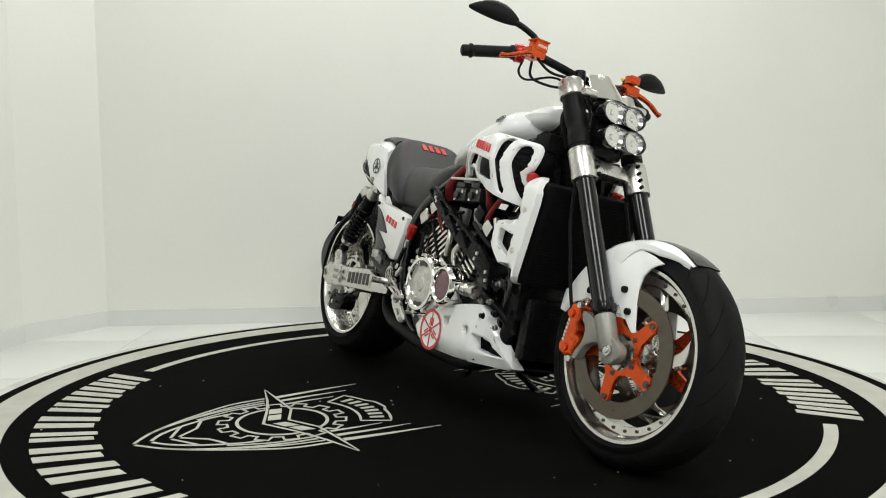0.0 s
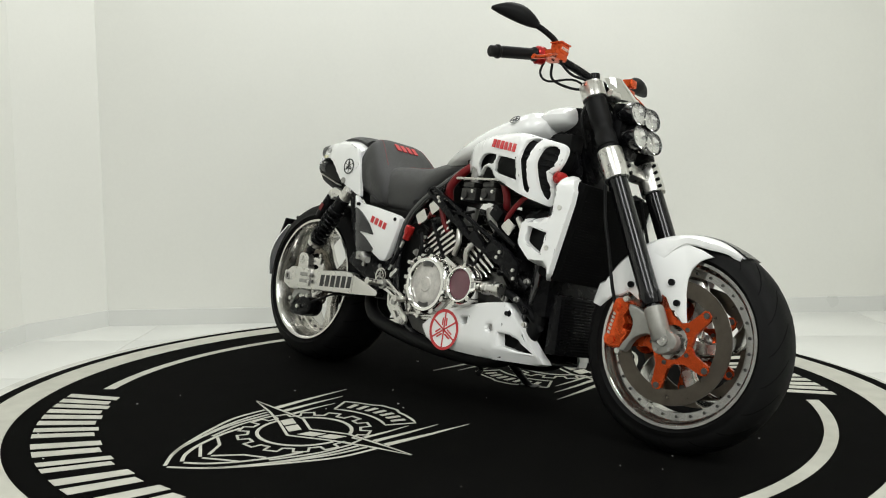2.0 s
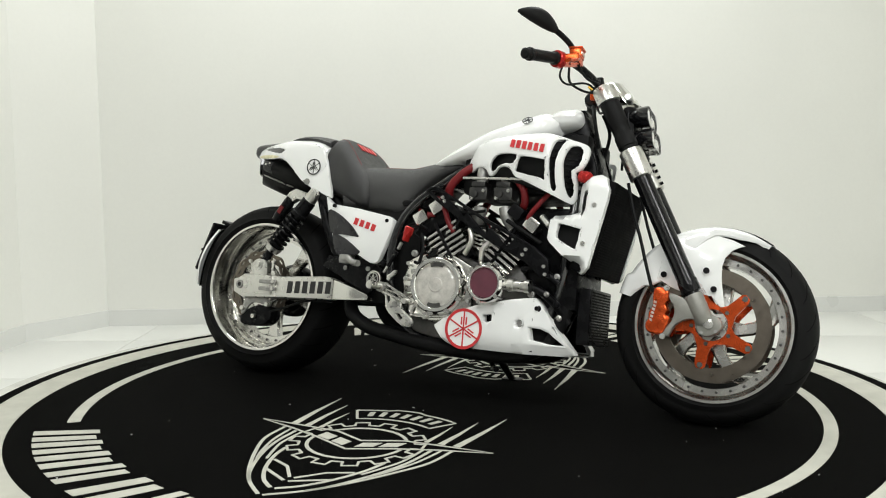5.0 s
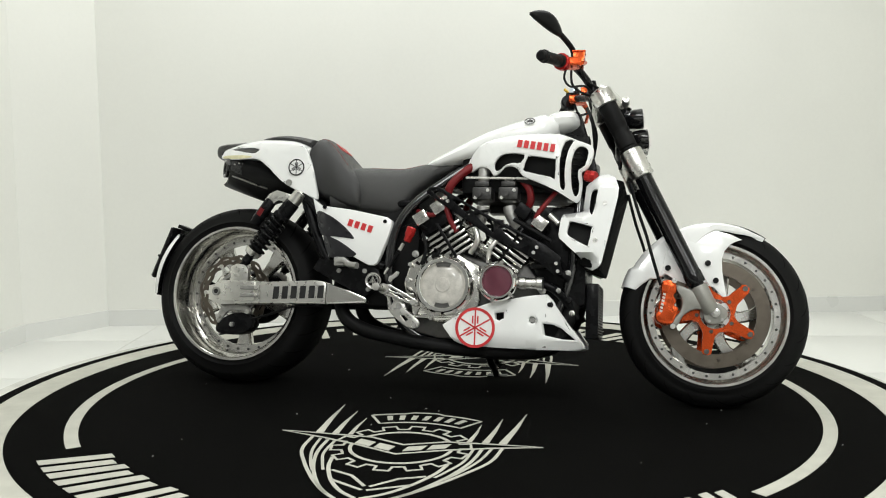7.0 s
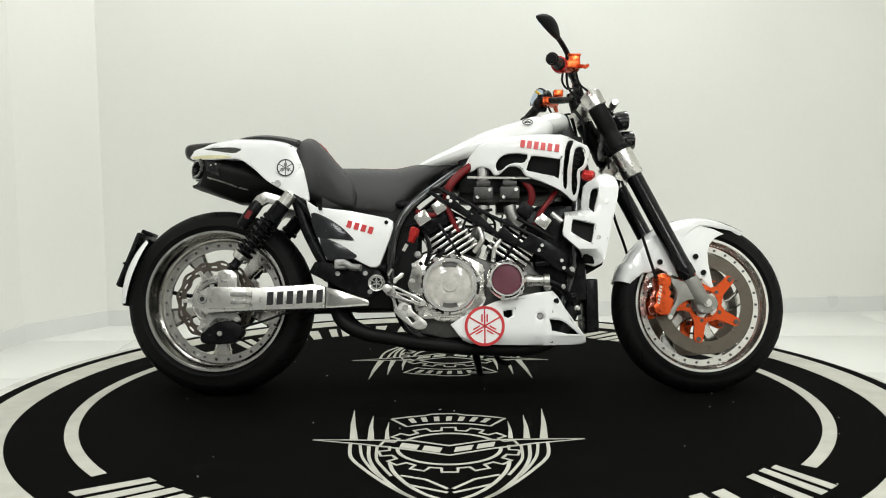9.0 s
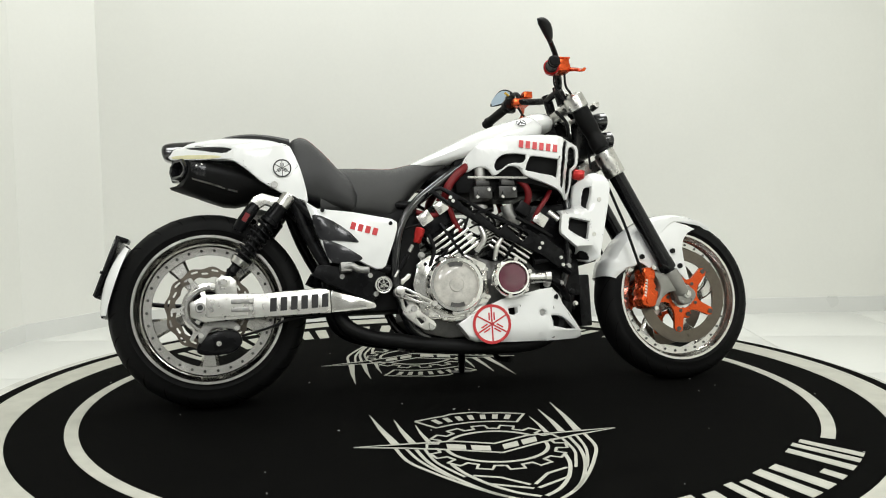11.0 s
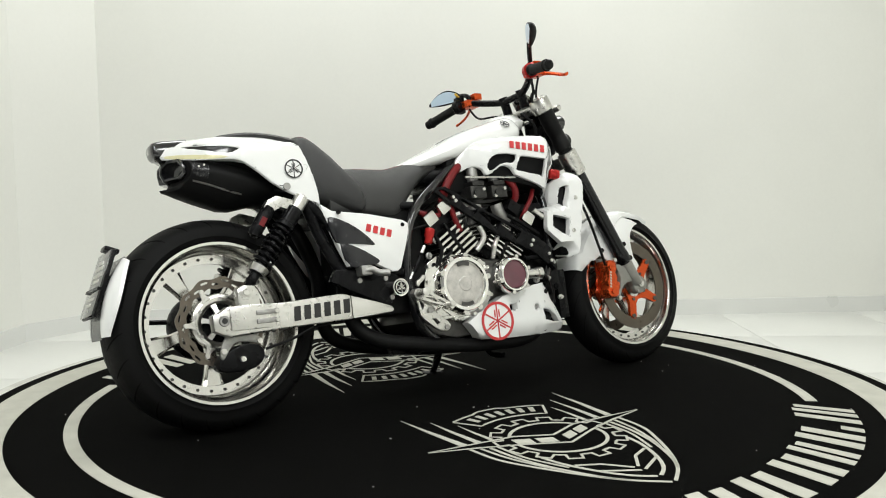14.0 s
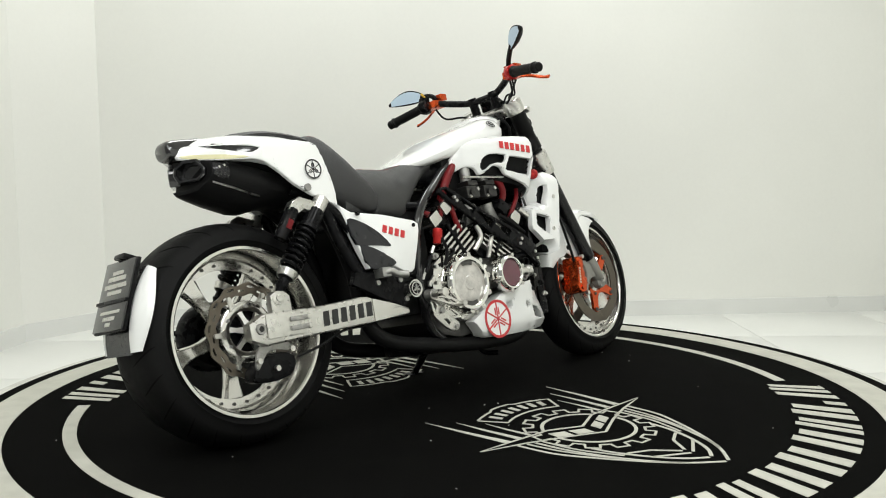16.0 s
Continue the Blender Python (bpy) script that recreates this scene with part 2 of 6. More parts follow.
box(ceil_bm, -3.2, 3.2, -5.8, 2.8, 3.0, 3.1)
tagged(new("ceiling", finish(ceil_bm, "ceiling", CEIL)), "plain white ceiling above the show platform", "ceiling", kind="structure")

# ---- the show platform ----
base_bm = bmesh.new()
revolve(base_bm, [(0, 0), (1.568, 0), (1.568, 0.044), (1.564, 0.0485), (1.54, 0.0485), (1.536, 0.046), (0, 0.046)], n=160, m=pose(0, 0, FZ, 90))
bmesh.ops.recalc_face_normals(base_bm, faces=base_bm.faces)
platform = tagged(new("platform_base", finish(base_bm, "platform_base", LIP)), "low round platform base with pale worn trim", "platform")

turntable = thing("turntable", "round black carpeted turntable with white rings and emblems", "turntable")
bm = bmesh.new()
revolve(bm, [(0, -0.008), (1.513, -0.008), (1.515, -0.006), (1.515, -0.001), (1.513, 0.0), (0, 0.0)], n=180, m=pose(0, 0, 0, 90))
for f in bm.faces:
    f.normal_update()
PRINT = pose(0.0166, 0.0057, 0)  # the print lies a little off the axis
part("carpet", bm, RUG, turntable, "black carpet disc", m=PRINT)


def sector(bm, r0, r1, a0, a1, n, z=0.0012):
    full = abs(a1 - a0) >= 360
    ring = []
    for i in range(n if full else n + 1):
        a = radians(a0 + (a1 - a0) * i / n)
        ring.append([bm.verts.new((r * math.cos(a), r * math.sin(a), zz)) for r, zz in ((r0, -0.003), (r0, z), (r1, z), (r1, -0.003))])
    for i in range(n if full else n):
        A, B = ring[i], ring[(i + 1) % len(ring)]
        for k in range(3):
            bm.faces.new((A[k], A[k + 1], B[k + 1], B[k]))
    if not full:
        bm.faces.new(ring[0])
        bm.faces.new(ring[-1][::-1])
    return bm


part("outer_ring", sector(bmesh.new(), 1.356, 1.467, 0, 360, 200), RUG_WHITE, turntable, "wide white ring printed on the carpet", m=PRINT)
for turn in (0, 180):
    part("inner_ring", sector(bmesh.new(), 1.161, 1.200, -39.6 + turn, 41 + turn, 80), RUG_WHITE, turntable, "narrow white ring printed on the carpet", m=PRINT)


def ribbon(bm, pts, width, z=0.0012):
    """A flat printed stroke; width one value, or one for each point."""
    ps = [Vector((*p, 0)) for p in pts]
    ws = width if isinstance(width, (list, tuple)) else [width] * len(ps)
    rows = []
    for i, p in enumerate(ps):
        d = (ps[min(i + 1, len(ps) - 1)] - ps[max(i - 1, 0)]).normalized()
        n = Vector((-d.y, d.x, 0)) * ws[i] / 2
        rows.append([bm.verts.new((q.x, q.y, zz)) for q, zz in ((p - n, -0.003), (p - n, z), (p + n, z), (p + n, -0.003))])
    for A, B in zip(rows, rows[1:]):
        for k in range(3):
            bm.faces.new((A[k], A[k + 1], B[k + 1], B[k]))
    return bm


def arc_xy(cx, cy, rx, ry, a0, a1, n):
    return [(cx + rx * math.cos(radians(a0 + (a1 - a0) * i / n)), cy + ry * math.sin(radians(a0 + (a1 - a0) * i / n))) for i in range(n + 1)]


def poly(bm, pts, z=0.0012):
    lo = [bm.verts.new((x, y, -0.003)) for x, y in pts]
    hi = [bm.verts.new((x, y, z)) for x, y in pts]
    bm.faces.new(hi)
    for i in range(len(pts)):
        j = (i + 1) % len(pts)
        bm.faces.new((lo[i], lo[j], hi[j], hi[i]))
    return bm


def soft(pts, n=5):
    return [(p.x, p.y) for p in smooth_path([(x, y, 0) for x, y in pts], n)]


def emblem_meshes():
    """A shield of claw strokes, a toothed gear, a spear across it and a banner, in flat white strokes."""
    made = []

    def stroke(name, pts, width):
        w = [q * 0.82 for q in width] if isinstance(width, (list, tuple)) else width * 0.82
        made.append((name, ribbon(bmesh.new(), pts, w)))

    stroke("spear_edge", [(-0.378, -0.488), (-0.25, -0.494), (-0.10, -0.502), (0.006, -0.551), (0.12, -0.502), (0.25, -0.498), (0.388, -0.496)], [0.003, 0.009, 0.010, 0.011, 0.010, 0.009, 0.003])
    stroke("spear_edge", [(-0.378, -0.490), (-0.24, -0.53), (-0.12, -0.575), (0.006, -0.632), (0.13, -0.575), (0.25, -0.533), (0.388, -0.499)], [0.003, 0.010, 0.010, 0.011, 0.010, 0.010, 0.003])
    stroke("ring_arc", arc_xy(0.006, -0.572, 0.141, 0.134, 32, 148, 26), 0.013)
    stroke("ring_arc", arc_xy(0.006, -0.572, 0.141, 0.134, 182, 358, 36), 0.013)
    # gear outline with square teeth, cut by the spear
    line = []
    for i in range(14):
        a = 270 + i * 360 / 14
        for da, r in ((-12.8, 0.163), (-7.5, 0.163), (-6.0, 0.193), (6.0, 0.193), (7.5, 0.163), (12.8, 0.163)):
            line.append((a + da, r))
    seg = []
    for a, r in line:
        x, y = 0.006 + r * math.cos(radians(a)), -0.572 + r * math.sin(radians(a))
        if -0.525 > y > -0.53 - (0.19 - min(abs(x), 0.19)) * 0.4:
            if len(seg) > 1:
                stroke("gear_edge", seg, 0.011)
            seg = []
        else:
            seg.append((x, y))
    if len(seg) > 1:
        stroke("gear_edge", seg, 0.011)
    top = arc_xy(0.006, -0.60, 0.365, 0.365, 118, 62, 14)
    low = arc_xy(0.006, -0.60, 0.262, 0.262, 62, 118, 14)
    step = [(x, y - 0.012 if abs(x) > 0.055 else y) for x, y in top]
    stroke("banner_edge", step + low + step[:1], 0.010)
    # plain bars that stand for the words
    for i in range(7):
        a = radians(110.5 - i * 6.9)
        p = [(0.006 + r * math.cos(a + q), -0.60 + r * math.sin(a + q)) for r, q in ((0.290, 0.030), (0.334, 0.018), (0.334, -0.034), (0.290, -0.026))]
        made.append(("bar", poly(bmesh.new(), p)))
    for x0, slope, top_y in ((-0.125, -0.42, -0.523), (-0.062, -0.42, -0.549), (0.024, 0.42, -0.566), (0.086, 0.42, -0.540)):
        made.append(("bar", poly(bmesh.new(), [(x0 - 0.006, top_y - 0.040), (x0 + 0.042, top_y - 0.040 + slope * 0.048), (x0 + 0.050, top_y + slope * 0.05), (x0, top_y)])))
    # claw strokes above and the shield's sides below the spear
    for s in (-1, 1):
        X = lambda x: 0.006 + s * (abs(x) + 0.006)
        for xb, w, xt, yt in ((0.262, 0.026, 0.288, -0.188), (0.214, 0.022, 0.224, -0.255), (0.168, 0.016, 0.172, -0.325)):
            stroke("claw", [(X(xb), -0.492), (X(xb + (xt - xb) * .5 + .003), (-0.492 + yt) / 2), (X(xt), yt)], [w * 1.1, w * 0.68, 0.002])
        stroke("shield_edge", soft([(X(0.268), -0.530), (X(0.256), -0.64), (X(0.214), -0.735), (X(0.149), -0.848), (X(0.080), -0.94), (X(0.0), -1.008)]), 0.012)
        stroke("shield_edge", soft([(X(0.240), -0.540), (X(0.226), -0.64), (X(0.195), -0.735), (X(0.165), -0.80)]), 0.010)
        stroke("shield_edge", soft([(X(0.215), -0.550), (X(0.205), -0.66), (X(0.172), -0.775), (X(0.118), -0.888), (X(0.075), -0.945)]), 0.012)
        stroke("shield_edge", soft([(X(0.192), -0.555), (X(0.186), -0.66), (X(0.160), -0.74), (X(0.140), -0.79)]), 0.010)
        stroke("shield_edge", soft([(X(0.150), -0.69), (X(0.136), -0.76), (X(0.098), -0.85), (X(0.05), -0.92), (X(0.0), -0.960)]), 0.013)
        stroke("chevron", [(X(0.0), -0.881), (X(0.055), -0.815), (X(0.118), -0.785)], 0.011)
        stroke("chevron", [(X(0.0), -0.906), (X(0.095), -0.852)], 0.011)
    return made


for nm, bm in emblem_meshes():
    first = part(nm, bm, RUG_WHITE, turntable, m=pose(0.0045, -0.006, 0))
    second = new(nm, first.data)
    second.parent = turntable
    second.matrix_basis = pose(0.0287, 0.0174, 0, 0, 0, 180)


def glyph_bar(bm, a, w, r0=1.100, r1=1.282, slant=2.2):
    """A plain slanted bar on the text band at angle a, w degrees wide."""
    pts = []
    for r, aa in ((r0, a - w / 2), (r1, a - w / 2), (r1, a + w / 2), (r0, a + w / 2)):
        t = radians(aa - (r - 1.18) / 0.085 * slant * 0.5)
        pts.append((r * math.cos(t), r * math.sin(t)))
    return poly(bm, pts)


CENTRES = [-132.2, -126.6, -120.6, -114.2, -106.3, -99.0, -91.0, -82.3, -73.0, -65.6, -58.3, -52.8, -48.9, -44.6]
WIDTHS = [5.4, 5.4, 5.8, 5.2, 6.4, 4.8, 6.8, 7.2, 6.8, 4.8, 6.4, 1.6, 1.8, 4.4]
for turn in (0, 180):
    for a, w in zip(CENTRES, WIDTHS):
        if w < 2:
            part("text_bar", glyph_bar(bmesh.new(), a + turn, w, 1.22 if w < 1.7 else 1.10), RUG_WHITE, turntable, m=PRINT)
            continue
        for side in (-1, 1):
            part("text_bar", glyph_bar(bmesh.new(), a + turn + side * w * 0.27, w * 0.34, 1.100 if side < 0 else 1.112), RUG_WHITE, turntable, m=PRINT)


random.seed(3)
bm = bmesh.new()
for k in range(36):
    a, r, q, w = random.uniform(0, 2 * math.pi), 1.30 * math.sqrt(random.random()), random.uniform(0, 3.1), random.uniform(0.0006, 0.0018)
    c, d = Vector((r * math.cos(a), r * math.sin(a), 0.0016)), Vector((math.cos(q), math.sin(q), 0)) * w * random.uniform(1.0, 2.5)
    box(bm, -d.length, d.length, -w, w, -0.0012, 0.0005, 0, Matrix.Translation(c) @ pose(0, 0, 0, 0, 0, math.degrees(q)))
lint = part("lint", bm, GROUT, turntable, "pale specks of lint")
lint["kind"] = "stuff"


# ---- the motorcycle ----
# Built in its own space: x forward, y to its left, z up, origin on the ground under its middle.
bike = thing("motorcycle", "white custom muscle motorcycle leaning on its side stand", "motorcycle")
RAKE = 26.5
FW = Vector((0.868, 0, 0.288))   # front axle
RW = Vector((-0.760, 0, 0.316))  # rear axle
DIRF = Vector((-math.sin(radians(RAKE)), 0, math.cos(radians(RAKE))))  # up the fork
STEER = Matrix.Translation((0.47, 0, 0.985)) @ Matrix.Rotation(radians(4.0), 4, DIRF) @ Matrix.Translation((-0.47, 0, -0.985))
STEER = Matrix.Translation((-0.008, 0, 0)) @ STEER


def fork_point(s, y):
    """A point s metres up the fork line from the front axle."""
    p = FW + DIRF * s
    return Vector((p.x - 0.013, y, p.z))


def tyre(bm, R, rim, half, crown, n=96):
    prof = [(rim - 0.006, half - 0.020), (rim + 0.004, half - 0.008), (rim + 0.020, half + 0.002)]
    sid = R - crown * 0.9
    prof += [(rim + (sid - rim) * .6, half + 0.006), (sid, half * 0.985)]
    for k in range(1, 8):
        a = radians(90 - k * 90 / 7.5)
        prof.append((sid + (R - sid) * math.cos(a) ** 0.8 if k else sid, half * 0.985 * math.sin(a) ** 0.9))
    prof.append((R, 0))
    full = [(r, -y) for r, y in prof] + [(r, y) for r, y in prof[-2::-1]]
    return revolve(bm, full, n=n)


def tread(wheel, R, half, crown, count, lean):
    """Grooves across the tread: thin dark strips flush with the rubber, one object each."""
    sid = R - crown * 0.9
    for s in (-1, 1):
        bm = bmesh.new()
        rows = []
        for k in range(6):
            a = radians(76 - k * 12.5)
            r = sid + (R - sid) * math.cos(a) ** 0.8 + 0.0006
            y = s * half * 0.985 * math.sin(a) ** 0.9
            ang = lean * (k / 5) ** 1.3
            w = 0.0026 if 0 < k < 5 else 0.0010
            rows.append([Vector((q * math.cos(ang + d / R), y, q * math.sin(ang + d / R))) for d, q in ((-w, r), (w, r), (w, r - 0.003), (-w, r - 0.003))])
        loft(bm, rows)
        me = finish(bm, "groove", GROOVE)
        for i in range(count):
            ob = new("groove", me)
            ob.parent = wheel
            ob.matrix_basis = Matrix.Rotation(2 * math.pi * (i + (0.5 if s > 0 else 0)) / count, 4, "Y")


def bolt_circle(wheel, name, r, y, count, size, length, mat, phase=0.0, n=8):
    """Bolts round a wheel, one object each on one mesh."""
    me = finish(rod(bmesh.new(), (r, y, 0), (r, y - length, 0), size, n), name, mat)
    for i in range(count):
        ob = new(name, me)
        ob.parent = wheel
        ob.matrix_basis = Matrix.Rotation(-(phase + 2 * math.pi * i / count), 4, "Y")


def rim_mesh(bm, rim, half, ring_y, ring_r0, ring_r1):
    """Polished outer lip, deep barrel and an inner bolted flange on the right; plain on the left."""
    def side(s):
        return [(ring_r0, s * (ring_y - 0.010)), (ring_r0, s * ring_y), (ring_r1, s * ring_y), (ring_r1 + 0.004, s * (ring_y + 0.004)),
                (rim - 0.020, s * (half - 0.020)), (rim - 0.013, s * (half - 0.012)), (rim - 0.012, s * (half - 0.004)),
                (rim - 0.008, s * half), (rim, s * half), (rim + 0.002, s * (half - 0.004)), (rim, s * (half - 0.010)), (rim - 0.010, s * (half - 0.018))]
    a, b = side(-1), side(1)
    return revolve(bm, a + b[::-1], n=96, closed=True)


def spokes(bm, r0, r1, y, thick, count=5, w0=0.030, w1=0.060, sweep=0.25, phase=0.0):
    for i in range(count):
        rows = []
        for k in range(7):
            u = k / 6
            r = r0 + (r1 - r0) * u
            a = phase + 2 * math.pi * i / count + sweep * u * u
            w = (w0 + (w1 - w0) * abs(2 * u - 0.8) ** 1.6) / 2
            c = Vector((r * math.cos(a), 0, r * math.sin(a)))
            t = Vector((-math.sin(a), 0, math.cos(a)))
            th = thick * (1 - 0.35 * u)
            rows.append([c + t * w * q + Vector((0, y + th * h, 0)) for q, h in
                         ((-1, -.25), (-.7, -.5), (.7, -.5), (1, -.25), (1, .25), (.7, .5), (-.7, .5), (-1, .25))])
        loft(bm, rows)
    return bm


def disc_wave(bm, r0, r1, y, t, waves=0, amp=0.0, n=120, holes=0):
    ring = []
    for i in range(n):
        a = 2 * math.pi * i / n
        k = amp * (0.5 + 0.5 * math.sin(waves * a)) if waves else 0
        ki = amp * 0.8 * (0.5 + 0.5 * math.sin(waves * a + 1.2)) if waves else 0
        ring.append([bm.verts.new((r * math.cos(a), yy, r * math.sin(a))) for r, yy in ((r0 - ki, y), (r1 - k, y), (r1 - k, y + t), (r0 - ki, y + t))])
    for i in range(n):
        A, B = ring[i], ring[(i + 1) % n]
        for k in range(4):
            bm.faces.new((A[k], A[(k + 1) % 4], B[(k + 1) % 4], B[k]))
    return bm


def bolts(bm, r, y, count, size, length, phase=0.0, n=8):
    for i in range(count):
        a = phase + 2 * math.pi * i / count
        rod(bm, (r * math.cos(a), y, r * math.sin(a)), (r * math.cos(a), y - length, r * math.sin(a)), size, n)
    return bm


# rear wheel
rear_wheel = new("rear_wheel")
rear_wheel.parent, rear_wheel.matrix_basis = bike, Matrix.Translation(RW + Vector((0, 0.012, 0)))
rear_wheel["label"] = "wide polished split-rim rear wheel"
part("tyre", tyre(bmesh.new(), 0.312, 0.234, 0.108, 0.055), TYRE, rear_wheel, "fat black tyre with low profile")
tread(rear_wheel, 0.312, 0.108, 0.055, 24, 0.14)
part("rim", rim_mesh(bmesh.new(), 0.235, 0.108, 0.006, 0.182, 0.208), ALU, rear_wheel, "deep-dish polished aluminium rim")
bolt_circle(rear_wheel, "rim_bolt", 0.196, -0.005, 30, 0.0046, 0.005, CASTD)
spoke_mesh = finish(spokes(bmesh.new(), 0.045, 0.188, 0.022, 0.044, 1, 0.036, 0.060, 0.0, 0.0), "spoke", ALU)
for i in range(5):
    ob = new("spoke", spoke_mesh)
    ob.parent, ob.matrix_basis = rear_wheel, Matrix.Rotation(0.35 + 2 * math.pi * i / 5, 4, "Y")

part("hub", revolve(bmesh.new(), [(0, -0.118), (0.020, -0.118), (0.022, -0.112), (0.022, -0.078), (0.056, -0.076), (0.054, -0.045), (0.048, -0.03), (0.048, 0.05), (0.060, 0.08), (0, 0.08)], n=48), BLACK, rear_wheel, "black hub core")
part("hub_ring", revolve(bmesh.new(), [(0.056, -0.086), (0.056, -0.097), (0.060, -0.100), (0.076, -0.100), (0.084, -0.096), (0.086, -0.090), (0.080, -0.086), (0.066, -0.060), (0.057, -0.05)], n=56, closed=True), ALU, rear_wheel, "polished hub ring")
hub_arm = finish(loft(bmesh.new(), [[Vector((r, yy, w * q)) for q, yy in ((-1, y0), (1, y0), (1, y0 + 0.012), (-1, y0 + 0.012))] for r, w, y0 in ((0.018, 0.010, -0.112), (0.040, 0.006, -0.104), (0.060, 0.008, -0.098))]), "hub_arm", SATIN)
for i in range(6):
    ob = new("hub_arm", hub_arm)
    ob.parent, ob.matrix_basis = rear_wheel, Matrix.Rotation(0.2 + 2 * math.pi * i / 6, 4, "Y")
NW = 12
wave = [((0.135 - 0.0075 * (0.5 + 0.5 * math.sin(NW * a))) * math.cos(a), (0.135 - 0.0075 * (0.5 + 0.5 * math.sin(NW * a))) * math.sin(a)) for a in [2 * math.pi * k / 144 for k in range(144)]]
inner = [((0.104 - 0.007 * (0.5 + 0.5 * math.sin(NW * a + 1.2))) * math.cos(a), (0.104 - 0.007 * (0.5 + 0.5 * math.sin(NW * a + 1.2))) * math.sin(a)) for a in [2 * math.pi * k / 96 for k in range(96)]]
slits = []
for k in range(24):
    a = 2 * math.pi * (k + 0.3) / 24
    rm = 0.1225 if k % 2 else 0.1125
    slits.append([(r * math.cos(a + d), r * math.sin(a + d)) for r, d in ((rm - 0.003, -0.085), (rm - 0.002, 0.075), (rm + 0.002, 0.09), (rm + 0.004, 0.06), (rm + 0.003, -0.06), (rm, -0.10))])
part("brake_disc", plate(bmesh.new(), wave, -0.106, -0.101, holes=[inner] + slits), DISC, rear_wheel, "wavy slotted steel brake disc")
bm = bmesh.new()
loft(bm, [[Vector((r, yy, w * q)) for q, yy in ((-1, -0.107), (1, -0.107), (1, -0.101), (-1, -0.101))] for r, w in ((0.076, 0.014), (0.090, 0.007), (0.108, 0.006))])
arm_mesh = finish(bm, "disc_arm", SATIN)
for i in range(6):
    ob = new("disc_arm", arm_mesh)
    ob.parent, ob.matrix_basis = rear_wheel, Matrix.Rotation(2 * math.pi * i / 6, 4, "Y")
bolt_circle(rear_wheel, "disc_bolt", 0.106, -0.106, 6, 0.007, 0.009, SATIN)
bolt_circle(rear_wheel, "hub_bolt", 0.070, -0.099, 6, 0.005, 0.006, CAST, 0.5)
part("final_drive", revolve(bmesh.new(), [(0, 0.07), (0.085, 0.07), (0.10, 0.09), (0.10, 0.125), (0.07, 0.14), (0, 0.145)], n=40), BLACK, rear_wheel)

# front wheel
front_wheel = new("front_wheel")
front_wheel.parent, front_wheel.matrix_basis = bike, STEER @ Matrix.Translation(FW)
front_wheel["label"] = "polished split-rim front wheel with orange disc carriers"
part("tyre", tyre(bmesh.new(), 0.292, 0.225, 0.064, 0.055), TYRE, front_wheel, "black grooved tyre")
tread(front_wheel, 0.292, 0.064, 0.055, 20, 0.32)
part("rim", rim_mesh(bmesh.new(), 0.226, 0.060, 0.030, 0.184, 0.204), ALU, front_wheel, "polished aluminium rim")
bolt_circle(front_wheel, "rim_bolt", 0.194, -0.029, 30, 0.0042, 0.004, CASTD)
spoke_mesh = finish(spokes(bmesh.new(), 0.03, 0.192, 0.002, 0.036, 1, 0.036, 0.066, 0.50, 0.0), "spoke", ALU)
for i in range(5):
    ob = new("spoke", spoke_mesh)
    ob.parent, ob.matrix_basis = front_wheel, Matrix.Rotation(0.1 + 2 * math.pi * i / 5, 4, "Y")

part("hub", revolve(bmesh.new(), [(0, -0.075), (0.022, -0.075), (0.030, -0.068), (0.040, -0.05), (0.040, 0.05), (0.030, 0.068), (0, 0.075)], n=40), ALU, front_wheel)
for s in (-1, 1):
    disc = part("brake_disc", disc_wave(bmesh.new(), 0.125, 0.167, s * 0.074 - 0.0025, 0.005), DISC, front_wheel, "brown-grey steel brake disc")
    bm = bmesh.new()
    star = []
    for i in range(5):
        a = 0.74 + 2 * math.pi * i / 5
        for da, r in ((-0.62, 0.061), (-0.33, 0.072), (-0.14, 0.122), (-0.075, 0.131), (0.05, 0.131), (0.11, 0.124), (0.19, 0.072), (0.42, 0.058)):
            star.append((r * math.cos(a + da), r * math.sin(a + da)))
    hole = [(0.047 * math.cos(-2 * math.pi * i / 24), 0.047 * math.sin(-2 * math.pi * i / 24)) for i in range(24)]
    plate(bm, star, s * 0.074 - 0.006, s * 0.074 + 0.006, holes=[hole])
    part("disc_carrier", bm, ORANGE, front_wheel, "orange anodised star-shaped carrier")
    bolt_circle(front_wheel, "carrier_bolt", 0.121, s * 0.074 + 0.004, 5, 0.0085, 0.014, CASTD, 0.73)
    bolt_circle(front_wheel, "carrier_bolt", 0.0565, s * 0.074 + 0.004, 5, 0.006, 0.013, CASTD, 0.73)
    spider = [(r * math.cos(a), r * math.sin(a)) for i in range(5) for a, r in ((0.16 + 1.2566 * i, 0.034), (0.50 + 1.2566 * i, 0.050), (0.82 + 1.2566 * i, 0.050), (1.16 + 1.2566 * i, 0.034))]
    part("hub_spider", plate(bmesh.new(), spider, s * 0.072 - 0.004, s * 0.072 + 0.004, holes=[[(0.022 * math.cos(-i * math.pi / 8), 0.022 * math.sin(-i * math.pi / 8)) for i in range(16)]]), SATIN, front_wheel, "machined aluminium hub spider")


def body(bm, rows, n=28):
    """A moulded body from rows of x, bottom, top, half width, squareness, width of the top, forward slant of the top."""
    rings = []
    for x, z0, z1, hw, p, top, slant in rows:
        rings.append(superring(x, 0, (z0 + z1) / 2, hw, (z1 - z0) / 2, n, p, slant, top))
    return loft(bm, rings)


